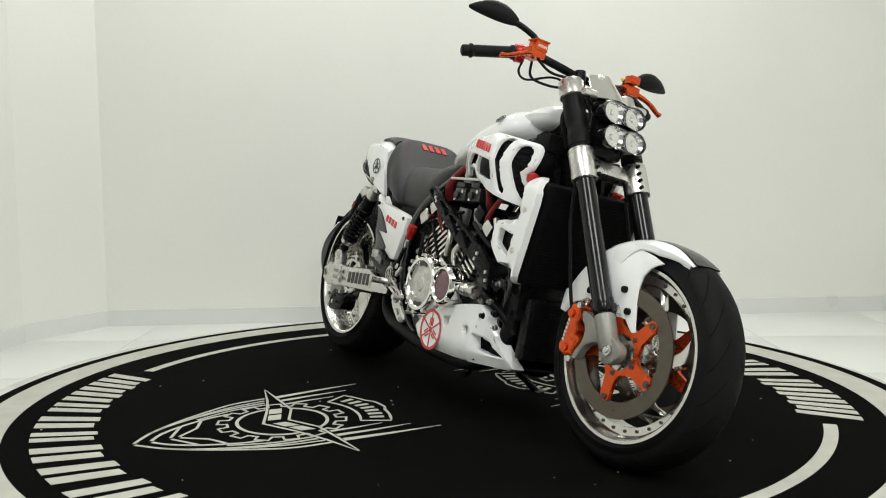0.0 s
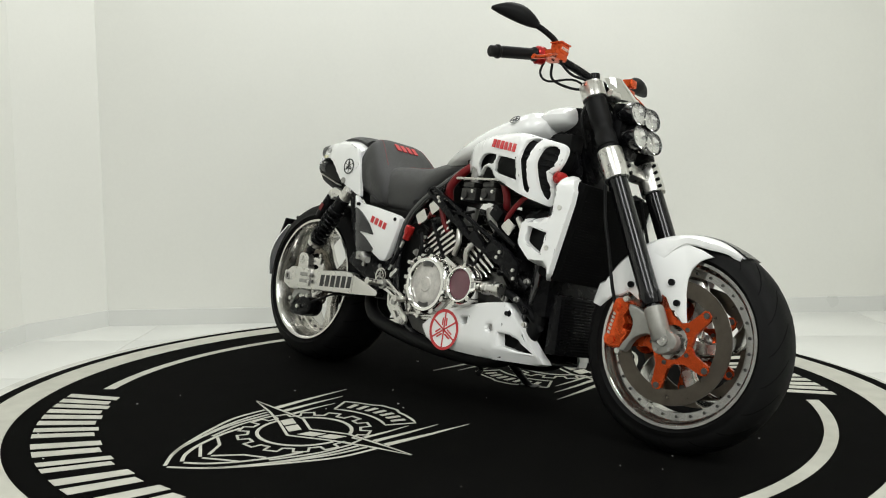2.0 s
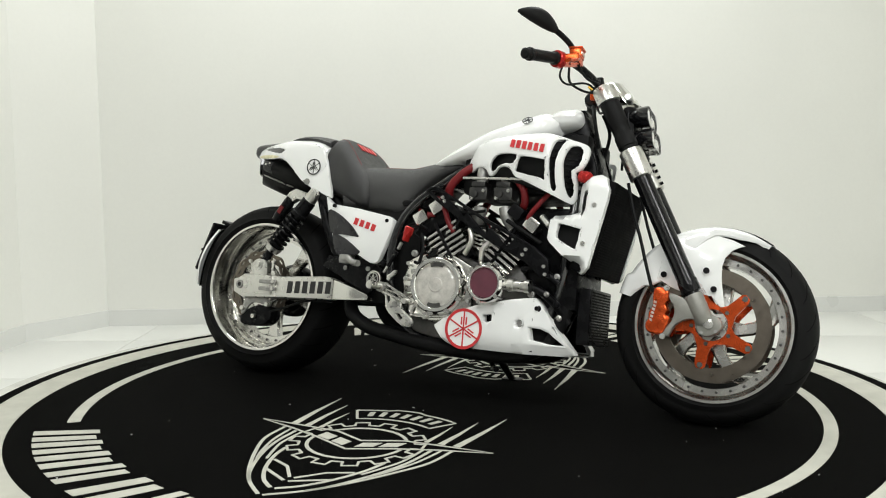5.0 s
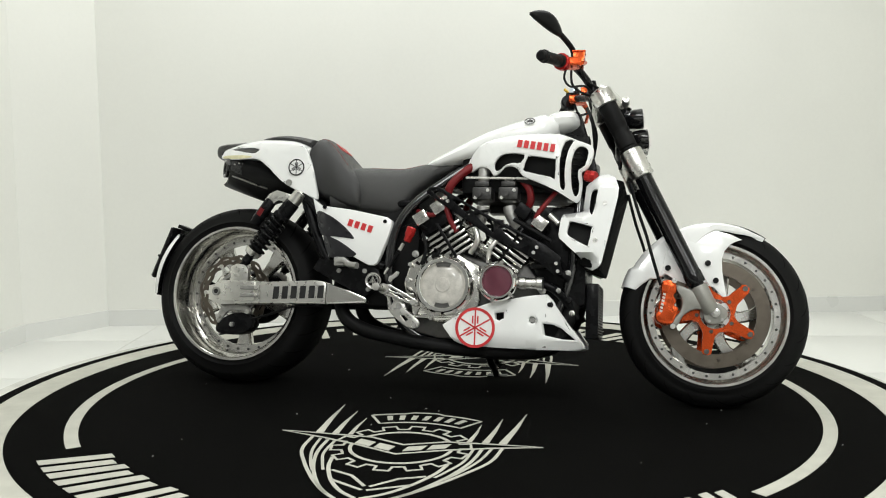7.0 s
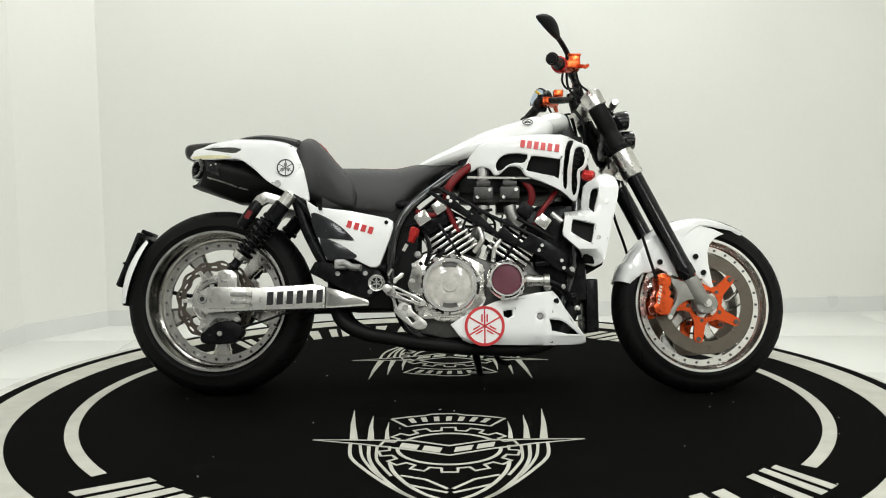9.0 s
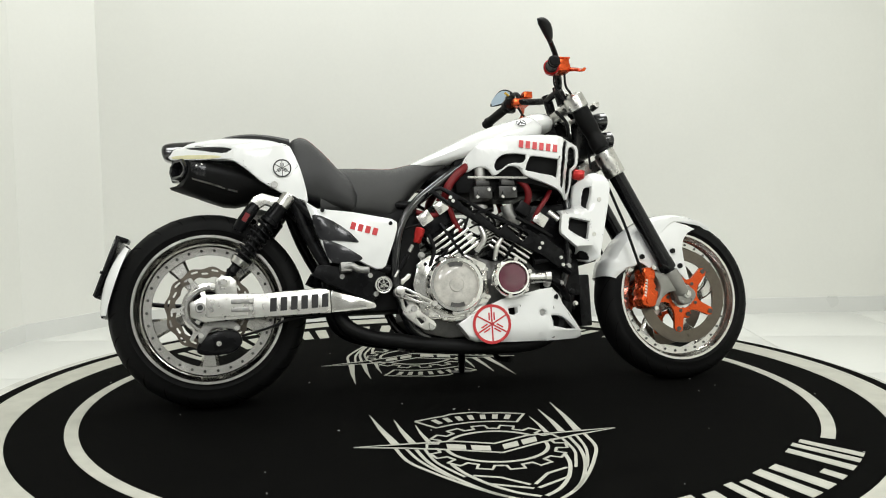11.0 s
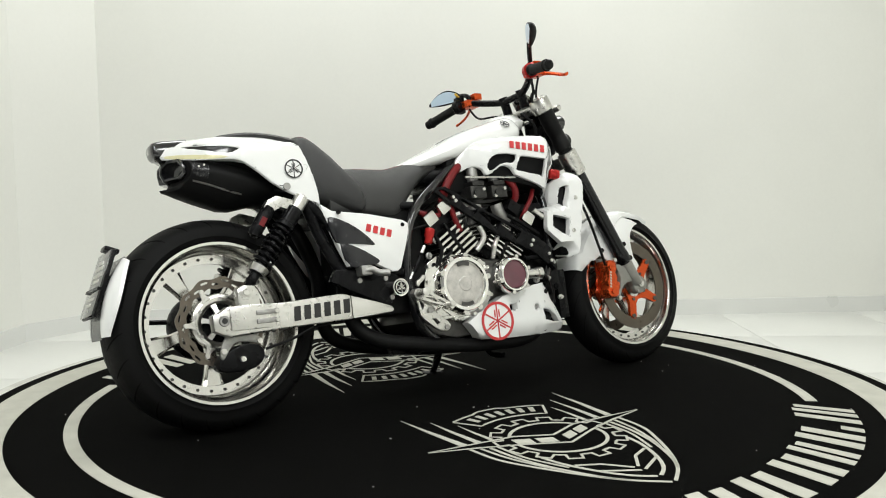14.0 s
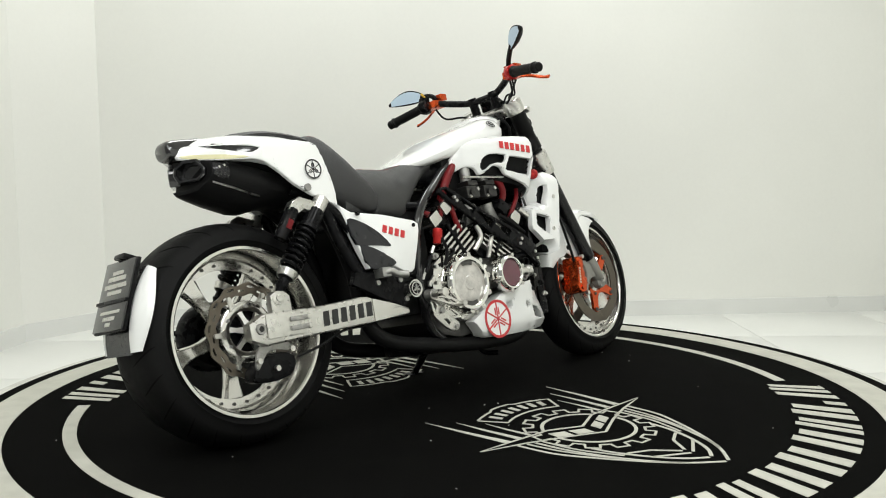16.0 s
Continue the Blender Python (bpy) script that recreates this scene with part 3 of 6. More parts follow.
def fine(rows, n=4):
    """More rows between the given ones, on smooth curves."""
    out = []
    k = len(rows)
    for i in range(k - 1):
        a, b, c, d = rows[max(i - 1, 0)], rows[i], rows[i + 1], rows[min(i + 2, k - 1)]
        for s in range(n):
            u = s / n
            out.append(tuple(0.5 * (2 * q + (r - p) * u + (2 * p - 5 * q + 4 * r - w) * u * u + (3 * q - p - 3 * r + w) * u ** 3)
                             for p, q, r, w in zip(a, b, c, d)))
    out.append(rows[-1])
    return out


# ---- tank and bodywork ----
TANK_ROWS = [(-0.10, 0.745, 0.776, 0.07, 2.6, 0.85, 0), (-0.05, 0.748, 0.796, 0.115, 2.9, 0.86, 0), (0.04, 0.765, 0.834, 0.154, 3.3, 0.88, 0),
             (0.14, 0.785, 0.880, 0.172, 3.4, 0.88, 0), (0.24, 0.800, 0.911, 0.182, 3.4, 0.875, 0), (0.315, 0.812, 0.932, 0.180, 3.4, 0.88, 0),
             (0.350, 0.828, 0.930, 0.162, 3.0, 0.78, 0), (0.370, 0.850, 0.924, 0.132, 2.6, 0.75, 0)]
tank = part("tank", body(bmesh.new(), fine(TANK_ROWS)), WHITE, bike, "glossy white tank cover")
part("dash_cover", body(bmesh.new(), fine([(0.315, 0.86, 0.942, 0.10, 2.4, 0.75, 0), (0.35, 0.862, 0.953, 0.136, 2.6, 0.70, 0), (0.39, 0.872, 0.960, 0.124, 2.6, 0.68, 0),
                                          (0.420, 0.885, 0.953, 0.098, 2.5, 0.66, 0), (0.432, 0.892, 0.935, 0.06, 2.3, 0.62, 0)])), WHITE, bike)
part("tank_base", body(bmesh.new(), [(-0.09, 0.70, 0.76, 0.08, 3, 1, 0), (0.10, 0.68, 0.78, 0.13, 3, 1, 0), (0.30, 0.70, 0.84, 0.15, 3, 0.95, 0), (0.43, 0.76, 0.88, 0.09, 3, 0.9, 0)]), BLACK, bike)


def badge(parent, x, y, z, r, ring_mat, face_mat, tilt=0.0, s=-1):
    """A round badge: a raised ring with spokes on a plain disc, facing out from the side s."""
    m = Matrix.Translation((x, y, z)) @ pose(0, 0, 0, s * tilt)
    b = part("badge", revolve(bmesh.new(), [(0, 0), (r * 0.98, 0), (r, s * 0.001), (r, s * 0.002), (0, s * 0.002)], n=36), face_mat, parent, m=m)
    bm = bmesh.new()
    revolve(bm, [(r * 0.86, s * 0.002), (r * 0.86, s * 0.0034), (r, s * 0.0034), (r, s * 0.002)], n=36, closed=True)
    part("badge_ring", bm, ring_mat, b)
    for i in range(6):
        bm = bmesh.new()
        a = radians(90 + 60 * i)
        d, t = Vector((math.cos(a), 0, math.sin(a))), Vector((-math.sin(a), 0, math.cos(a)))
        prongs = ((-0.13, 0.20, 0.58), (0.0, -0.02, 0.86), (0.13, 0.20, 0.58)) if i % 2 == 0 else ((0.0, 0.02, 0.86),)
        for off, r0, r1 in prongs:
            loft(bm, [[d * q * r + t * (off + w) * r + Vector((0, yy, 0)) for w, yy in ((-.036, s * .002), (.036, s * .002), (.036, s * .0036), (-.036, s * .0036))] for q in (r0, r1)])
        part("badge_arm", bm, ring_mat, b)
    return b


def word_bars(parent, pts, h, mat, count, lean=0.25, name="word_bar"):
    """Plain slanted bars in place of a word, from the first point to the second, on the surface there."""
    a, b = Vector(pts[0]), Vector(pts[1])
    up = Vector(pts[2])
    d = (b - a) / count
    n = d.cross(up).normalized()
    for i in range(count):
        bm = bmesh.new()
        q = [a + d * (i + f) + up * (g * h) + d.normalized() * lean * g * h * 0.6 for f, g in ((0.10, 0), (0.74, 0), (0.74, 1), (0.10, 1))]
        lo = [bm.verts.new(v - n * 0.002) for v in q]
        hi = [bm.verts.new(v + n * 0.0012) for v in q]
        bm.faces.new(hi)
        bm.faces.new(lo[::-1])
        for k in range(4):
            bm.faces.new((lo[k], lo[(k + 1) % 4], hi[(k + 1) % 4], hi[k]))
        part(name, bm, mat, parent)


def on_body(rows, x, ang):
    """The point of a moulded body at x and at an angle round it (0 right, 90 top)."""
    for a, b in zip(rows, rows[1:]):
        if a[0] <= x <= b[0]:
            u = (x - a[0]) / (b[0] - a[0])
            v = [p + (q - p) * u for p, q in zip(a, b)]
            break
    _, z0, z1, hw, p, top, slant = v
    c, t = math.cos(radians(ang)), math.sin(radians(ang))
    y = -hw * math.copysign(abs(c) ** (2 / p), c)
    hh = (z1 - z0) / 2
    z = hh * math.copysign(abs(t) ** (2 / p), t)
    if t > 0:
        y *= 1 - (1 - top) * (z / hh)
    return Vector((x + slant * z, y, (z0 + z1) / 2 + z))


TANK_FINE = fine(TANK_ROWS)
badge_angle = min(range(5, 80), key=lambda a: abs(on_body(TANK_FINE, 0.281, a).z - 0.889))
bpt, bpu = on_body(TANK_FINE, 0.281, badge_angle), on_body(TANK_FINE, 0.281, badge_angle + 8)
badge_tilt = math.degrees(math.atan2(bpu.y - bpt.y, bpu.z - bpt.z))
for s in (-1, 1):
    badge(bike, bpt.x, -s * (bpt.y - 0.0005), bpt.z + 0.0005, 0.0175, INK, WHITE, badge_tilt, s)

# air scoops beside the tank
SCOOP = [(0.069, 0.738), (0.077, 0.762), (0.094, 0.790), (0.12, 0.814), (0.179, 0.837), (0.255, 0.843), (0.330, 0.840), (0.400, 0.830), (0.445, 0.820), (0.474, 0.814), (0.485, 0.803), (0.486, 0.785), (0.478, 0.752), (0.463, 0.730), (0.451, 0.723),
         (0.453, 0.693), (0.447, 0.652), (0.439, 0.631), (0.419, 0.635), (0.38, 0.654), (0.317, 0.683), (0.269, 0.704), (0.253, 0.726), (0.233, 0.736), (0.208, 0.734), (0.19, 0.717), (0.169, 0.711), (0.157, 0.73), (0.136, 0.741), (0.111, 0.74), (0.092, 0.73)]
HOLE_A = [(0.178, 0.726), (0.174, 0.748), (0.189, 0.769), (0.215, 0.778), (0.274, 0.771), (0.263, 0.745), (0.241, 0.746), (0.216, 0.743), (0.199, 0.73)]
HOLE_B = [(0.273, 0.730), (0.283, 0.758), (0.298, 0.765), (0.374, 0.750), (0.377, 0.748), (0.373, 0.694), (0.361, 0.696), (0.279, 0.717)]
SLOT_A = [(0.393, 0.775), (0.403, 0.806), (0.416, 0.818), (0.427, 0.816), (0.414, 0.786), (0.407, 0.750), (0.402, 0.713), (0.403, 0.676), (0.398, 0.66), (0.389, 0.669), (0.387, 0.702), (0.388, 0.738)]
SLOT_B = [(0.430, 0.785), (0.443, 0.802), (0.463, 0.802), (0.470, 0.785), (0.461, 0.745), (0.443, 0.731), (0.439, 0.71), (0.443, 0.688), (0.438, 0.657), (0.428, 0.65), (0.420, 0.679), (0.421, 0.740)]
SCOOP_Y = [(0.05, 0.115), (0.073, 0.138), (0.12, 0.172), (0.17, 0.194), (0.22, 0.214), (0.27, 0.227), (0.33, 0.242), (0.378, 0.253), (0.39, 0.251), (0.40, 0.243), (0.43, 0.205), (0.47, 0.168), (0.50, 0.14)]


def scoop_y(x, z):
    """How far out from the middle plane the scoop's skin stands."""
    k = 0.25 + 0.3 * min(1.0, max(0.0, (x - 0.35) / 0.08))
    return steps(SCOOP_Y, x) - max(0.0, 0.75 - z) * k - (max(0.0, z - 0.808) / 0.034) ** 2 * 0.034


for s in (-1, 1):
    bm = bmesh.new()
    plate(bm, curve2(SCOOP, 2), 0, -s * 0.012, 0.004, bow=lambda x, z: s * scoop_y(x, z), holes=[curve2(h, 2) for h in (HOLE_A, HOLE_B, SLOT_A, SLOT_B)], grid=0.024)
    sc = part("air_scoop", bm, WHITE, bike, "white side air scoop with dark openings")
    bm = bmesh.new()
    plate(bm, [(x * 0.93 + 0.018, (z - 0.735) * 0.86 + 0.735) for x, z in SCOOP[:19]], -s * 0.026, -s * 0.09, bow=lambda x, z: s * scoop_y(x, z), grid=0.03)
    part("scoop_mesh", bm, MATT, sc)
    for i in range(7):
        z = 0.672 + i * 0.018
        bm = bmesh.new()
        loft(bm, [[(x, s * (scoop_y(x, z) - 0.020) + dy, z + dz) for dy, dz in ((0, 0), (0.004, 0), (0.004, 0.006), (0, 0.006))] for x in (0.392, 0.405, 0.425, 0.445, 0.462)])
        part("louvre", bm, BLACK, sc)
    wa, wb = Vector((0.248, s * (scoop_y(0.248, 0.795) + 0.004), 0.796)), Vector((0.377, s * (scoop_y(0.377, 0.770) + 0.003), 0.770))
    word_bars(sc, [wa, wb, (0.02, s * -0.12, 1)] if s < 0 else [wb, wa, (-0.02, s * -0.12, 1)], 0.025, REDP, 6)

# radiator, its covers and the oil cooler
RADC = [(0.507, 0.712), (0.535, 0.718), (0.556, 0.706), (0.570, 0.668), (0.566, 0.634), (0.518, 0.430), (0.508, 0.418), (0.490, 0.411), (0.462, 0.424), (0.452, 0.450), (0.388, 0.508), (0.385, 0.520), (0.396, 0.590), (0.404, 0.598),
        (0.455, 0.606), (0.464, 0.680), (0.478, 0.692), (0.492, 0.700)]
RADH1 = [(0.477, 0.607), (0.483, 0.652), (0.491, 0.664), (0.501, 0.663), (0.505, 0.655), (0.490, 0.588), (0.484, 0.588)]
RADH2 = [(0.413, 0.528), (0.418, 0.555), (0.426, 0.561), (0.483, 0.547), (0.488, 0.540), (0.479, 0.492), (0.470, 0.486), (0.420, 0.514)]


def cover_in(x, z):
    """How far the radiator cover's facets turn in from its flat outer face."""
    up = max(0.0, min(1.0, (z - 0.585) / 0.02))
    low = max(0.0, min(1.0, (0.462 - z) / 0.025))
    return up * max(0.0, 0.503 - x) * 1.5 + max(0.0, z - 0.69) * 1.3 + low * max(0.0, 0.512 - x) * 1.4


bm = bmesh.new()
RT = Matrix.Translation((0.520, 0, 0.560)) @ pose(0, 0, 0, 0, 14, 0)
box(bm, -0.035, 0.030, -0.170, 0.170, -0.145, 0.145, 0.006, RT)
rad = part("radiator", bm, CORE, bike, "black radiator core in a frame")
bm = bmesh.new()
for i in range(34):
    z = -0.135 + i * 0.0082
    box(bm, 0.029, 0.0315, -0.150, 0.150, z, z + 0.0035, 0, RT)
fins = part("core_mesh", bm, CORE, rad)
fins["kind"] = "stuff"
for s in (-1, 1):
    bm = bmesh.new()
    plate(bm, RADC, s * 0.202, s * 0.180, 0.004, bow=lambda x, z: -s * cover_in(x, z), holes=[curve2(RADH1, 2), curve2(RADH2, 2)], grid=0.018)
    rc = part("radiator_cover", bm, WHITE, bike, "angular white radiator cover")
    bm = bmesh.new()
    plate(bm, [(0.40, 0.52), (0.42, 0.575), (0.47, 0.60), (0.475, 0.67), (0.53, 0.67), (0.50, 0.47), (0.47, 0.45)], s * 0.172, s * 0.165, bow=lambda x, z: -s * cover_in(x, z) * 0.8, grid=0.03)
    part("cover_backing", bm, MATT, rc)
    for x, z in ((0.528, 0.619), (0.500, 0.502)):
        cy = 0.198
        part("screw", rod(bmesh.new(), (x, s * cy, z), (x, s * (cy + 0.007), z), 0.0075, 12), SATIN, rc)
    # red end caps over the covers
    part("red_cap", revolve(bmesh.new(), [(0, 0), (0.014, 0), (0.0185, 0.005), (0.0185, 0.032), (0.015, 0.038), (0, 0.038)], n=24,
                            m=along((0.462, s * 0.150, 0.716), (0.520, s * 0.176, 0.702))), RED, bike, "red anodised cap")
bm = bmesh.new()
box(bm, 0.468, 0.508, -0.11, 0.11, 0.200, 0.375, 0.006)
oil = part("oil_cooler", bm, BLACK, bike, "black finned oil cooler")
bm = bmesh.new()
for i in range(18):
    box(bm, 0.507, 0.5095, -0.095, 0.095, 0.212 + i * 0.0088, 0.2165 + i * 0.0088)
f2 = part("core_mesh", bm, CORE, oil)
f2["kind"] = "stuff"

# belly pan
BELLY = [(0.020, 0.226), (0.060, 0.252), (0.110, 0.276), (0.170, 0.300), (0.235, 0.312), (0.300, 0.326), (0.352, 0.332), (0.366, 0.318), (0.392, 0.277), (0.430, 0.225), (0.463, 0.180),
         (0.466, 0.166), (0.452, 0.160), (0.319, 0.157), (0.180, 0.160), (0.085, 0.165), (0.058, 0.176)]
BOPEN = [(0.339, 0.240), (0.372, 0.238), (0.396, 0.228), (0.440, 0.192), (0.400, 0.193), (0.346, 0.204)]
BSQ = [(0.190, 0.268), (0.218, 0.272), (0.218, 0.252), (0.205, 0.245), (0.192, 0.250)]
for s in (-1, 1):
    bm = bmesh.new()
    hole = [(0.308 + 0.010 * math.cos(-a * math.pi / 8), 0.250 + 0.010 * math.sin(-a * math.pi / 8)) for a in range(16)]
    plate(bm, BELLY, s * 0.196, s * 0.150, 0.008, bow=lambda x, z: -s * (max(0, x - 0.26) * 0.16 + max(0, x - 0.335) * 0.30 + max(0, 0.19 - z) * 0.6), holes=[BOPEN, hole, BSQ], grid=0.03)
    bp = part("belly_pan", bm, WHITE, bike, "glossy white belly pan with a red badge")
    bm = bmesh.new()
    plate(bm, [(0.03, 0.225), (0.12, 0.27), (0.34, 0.318), (0.45, 0.175), (0.06, 0.18)], s * 0.164, s * 0.140, bow=lambda x, z: -s * (max(0, x - 0.26) * 0.16 + max(0, x - 0.335) * 0.30), grid=0.04)
    part("pan_backing", bm, CORE, bp)
    badge(bike, 0.129, s * 0.1965, 0.220, 0.064, REDP, WHITE, 0, s)
    part("pan_screw", rod(bmesh.new(), (0.308, s * 0.165, 0.250), (0.308, s * 0.178, 0.250), 0.008, 12), CAST, bp)
part("pan_floor", plate(bmesh.new(), [(0.05, -0.15), (0.30, -0.15), (0.46, -0.10), (0.46, 0.10), (0.30, 0.15), (0.05, 0.15)], 0, 0.006, m=Matrix.Translation((0, 0, 0.172)) @ pose(0, 0, 0, -90)), MATT, bike)

# side covers under the seat
SIDE = [(-0.452, 0.640), (-0.415, 0.614), (-0.303, 0.598), (-0.180, 0.573), (-0.163, 0.562), (-0.163, 0.540), (-0.176, 0.500), (-0.206, 0.422), (-0.218, 0.413), (-0.238, 0.413), (-0.268, 0.428), (-0.290, 0.440), (-0.380, 0.440),
        (-0.405, 0.500), (-0.425, 0.560), (-0.445, 0.615)]
SC1 = [(-0.432, 0.592), (-0.385, 0.580), (-0.335, 0.548), (-0.305, 0.520), (-0.290, 0.500), (-0.320, 0.503), (-0.365, 0.508), (-0.412, 0.516)]
SC2 = [(-0.402, 0.510), (-0.360, 0.500), (-0.325, 0.482), (-0.295, 0.462), (-0.280, 0.450), (-0.292, 0.440), (-0.320, 0.4385), (-0.376, 0.4395)]
for s in (-1, 1):
    bm = bmesh.new()
    plate(bm, SIDE, s * 0.196, s * 0.172, 0.005, bow=lambda x, z: -s * 0.02 * abs((x + 0.30) / 0.15) ** 2 * (x < -0.3))
    sd = part("side_cover", bm, WHITE, bike, "white side cover with dark grey flashes")
    for ol in (SC1, SC2):
        bm = bmesh.new()
        plate(bm, curve2(ol, 3), s * 0.1985, s * 0.188, 0.002, bow=lambda x, z: -s * 0.02 * abs((x + 0.30) / 0.15) ** 2 * (x < -0.3))
        part("flash", bm, GREYP, sd)
    word_bars(sd, [(-0.318, s * 0.1968, 0.545), (-0.226, s * 0.1968, 0.518), (0, 0, 1)] if s < 0 else [(-0.226, 0.1968, 0.518), (-0.318, 0.1968, 0.545), (0, 0, 1)], 0.024, REDP, 4, 0.5)
    for x, z in ((-0.400, 0.606), (-0.185, 0.558)):
        part("screw", rod(bmesh.new(), (x, s * 0.190, z), (x, s * 0.1985, z), 0.0065, 12), BLACK, sd)

# seat, backrest and tail
SEAT_ROWS = [(-0.40, 0.585, 0.766, 0.150, 3.6, 0.84, 0.0), (-0.30, 0.585, 0.765, 0.160, 3.6, 0.82, 0), (-0.22, 0.578, 0.762, 0.160, 3.6, 0.80, 0), (-0.160, 0.575, 0.762, 0.152, 3.6, 0.80, 0),
             (-0.100, 0.650, 0.774, 0.140, 3.4, 0.80, 0), (-0.04, 0.708, 0.783, 0.124, 3.2, 0.82, 0), (0.02, 0.738, 0.782, 0.104, 2.8, 0.85, 0), (0.035, 0.745, 0.772, 0.085, 2.5, 0.85, 0)]
SEAT_FINE = fine(SEAT_ROWS)
seat = part("seat", body(bmesh.new(), SEAT_FINE, 40), SEATV, bike, "dark grey vinyl rider seat with red stitching")
HUMP_ROWS = [(-0.495, 0.66, 0.842, 0.145, 3.6, 0.84, -0.03), (-0.465, 0.650, 0.866, 0.156, 4.2, 0.82, -0.06), (-0.425, 0.634, 0.864, 0.160, 4.6, 0.80, -0.10), (-0.375, 0.616, 0.820, 0.174, 4.8, 0.80, -0.16),
             (-0.335, 0.604, 0.770, 0.178, 4.8, 0.84, -0.18), (-0.300, 0.602, 0.730, 0.176, 4.2, 0.85, -0.12), (-0.284, 0.612, 0.700, 0.16, 3.2, 0.85, 0)]
HUMP_FINE = fine(HUMP_ROWS)
part("backrest", body(bmesh.new(), HUMP_FINE, 40), SEATD, bike, "charcoal vinyl bolster behind the rider seat")
for s in (-1, 1):
    flip = Matrix.Diagonal((1, -s, 1, 1))
    for x0, x1, a0, a1 in ((-0.28, 0.0, 66, 60),):
        pts = [flip @ (on_body(SEAT_FINE, x0 + (x1 - x0) * k / 14, a0 + (a1 - a0) * k / 14)) for k in range(15)]
        part("stitching", tube(bmesh.new(), pts, 0.0009, 6), STITCH, seat, "red seam")
for s in (-1, 1):
    flip = Matrix.Diagonal((1, -s, 1, 1))
    for x0, x1, a0, a1 in ((-0.455, -0.335, 62, 50),):
        pts = [flip @ on_body(HUMP_FINE, x0 + (x1 - x0) * k / 10, a0 + (a1 - a0) * k / 10) for k in range(11)]
        part("stitching", tube(bmesh.new(), pts, 0.0010, 6), STITCH, seat, "red seam")
lo, hi = on_body(HUMP_FINE, -0.385, 90), on_body(HUMP_FINE, -0.425, 90)
upv = (hi - lo).normalized()
word_bars(bike, [lo + Vector((0, 0.055, 0.002)), lo + Vector((0, -0.055, 0.002)), upv], 0.032, REDP, 4, 0.2, name="seat_word_bar")
# tail cowl: tapering side panels with a top shell between them
TAIL_Y = [(-0.92, 0.012), (-0.871, 0.038), (-0.816, 0.075), (-0.76, 0.108), (-0.70, 0.138), (-0.67, 0.149), (-0.60, 0.161), (-0.52, 0.169), (-0.43, 0.165), (-0.3, 0.165)]
TAIL_ROWS = [(-0.868, 0.812, 0.846, 0.022, 3, 0.8, 0), (-0.85, 0.806, 0.855, 0.034, 3, 0.75, 0), (-0.816, 0.800, 0.864, 0.054, 2.8, 0.75, 0), (-0.76, 0.795, 0.872, 0.086, 2.8, 0.78, 0), (-0.70, 0.79, 0.876, 0.116, 2.8, 0.80, 0), (-0.64, 0.78, 0.874, 0.136, 2.8, 0.82, 0),
             (-0.58, 0.765, 0.868, 0.150, 3.0, 0.84, 0), (-0.53, 0.750, 0.856, 0.156, 3.2, 0.86, 0), (-0.490, 0.74, 0.836, 0.154, 3.2, 0.88, 0)]
tail = part("tail_cowl", body(bmesh.new(), fine(TAIL_ROWS), 36), WHITE, bike, "white tail cowl with slim side slots")
TSIDE = [(-0.876, 0.826), (-0.864, 0.838), (-0.803, 0.846), (-0.708, 0.843), (-0.624, 0.840), (-0.542, 0.833), (-0.503, 0.825), (-0.488, 0.810), (-0.473, 0.775), (-0.46, 0.740), (-0.447, 0.684), (-0.441, 0.648), (-0.446, 0.638), (-0.475, 0.648), (-0.51, 0.664),
         (-0.547, 0.684), (-0.588, 0.711), (-0.616, 0.738), (-0.647, 0.764), (-0.672, 0.780), (-0.705, 0.788), (-0.788, 0.794), (-0.868, 0.808)]
TSLOT = [(-0.817, 0.837), (-0.758, 0.833), (-0.701, 0.825), (-0.673, 0.817), (-0.685, 0.810), (-0.702, 0.806), (-0.768, 0.821)]


def tail_y(x, z):
    """How far out from the middle plane the tail's side stands."""
    return steps(TAIL_Y, x) - (max(0.0, z - 0.815) / 0.03) ** 2 * 0.012 - max(0, 0.70 - z) * 0.06


for s in (-1, 1):
    bow = lambda x, z: s * tail_y(x, z)
    bm = bmesh.new()
    plate(bm, curve2(TSIDE, 2), 0, -s * 0.014, 0.004, bow=bow, holes=[curve2(TSLOT, 2)], grid=0.03)
    side = part("tail_side", bm, WHITE, bike, "white tail side panel with a slot")
    bm = bmesh.new()
    plate(bm, [(-0.825, 0.843), (-0.66, 0.824), (-0.66, 0.800), (-0.79, 0.806)], -s * 0.005, -s * 0.012, 0, bow=bow, grid=0.03)
    part("slot_backing", bm, GLOSSB, side)
    bm = bmesh.new()
    plate(bm, curve2([(-0.862, 0.815), (-0.83, 0.814), (-0.74, 0.803), (-0.705, 0.794), (-0.74, 0.792), (-0.83, 0.802), (-0.860, 0.809)], 3), s * 0.0012, -s * 0.005, 0.001, bow=bow, grid=0.03)
    part("side_lens", bm, CREAM, side, "yellowed translucent strip")
    badge(bike, -0.519, s * (tail_y(-0.519, 0.747) + 0.0012), 0.747, 0.029, INK, WHITE, 0, s)
    part("cowl_bolt", rod(bmesh.new(), (-0.545, s * 0.152, 0.695), (-0.545, s * 0.171, 0.695), 0.011, 16), CAST, side)
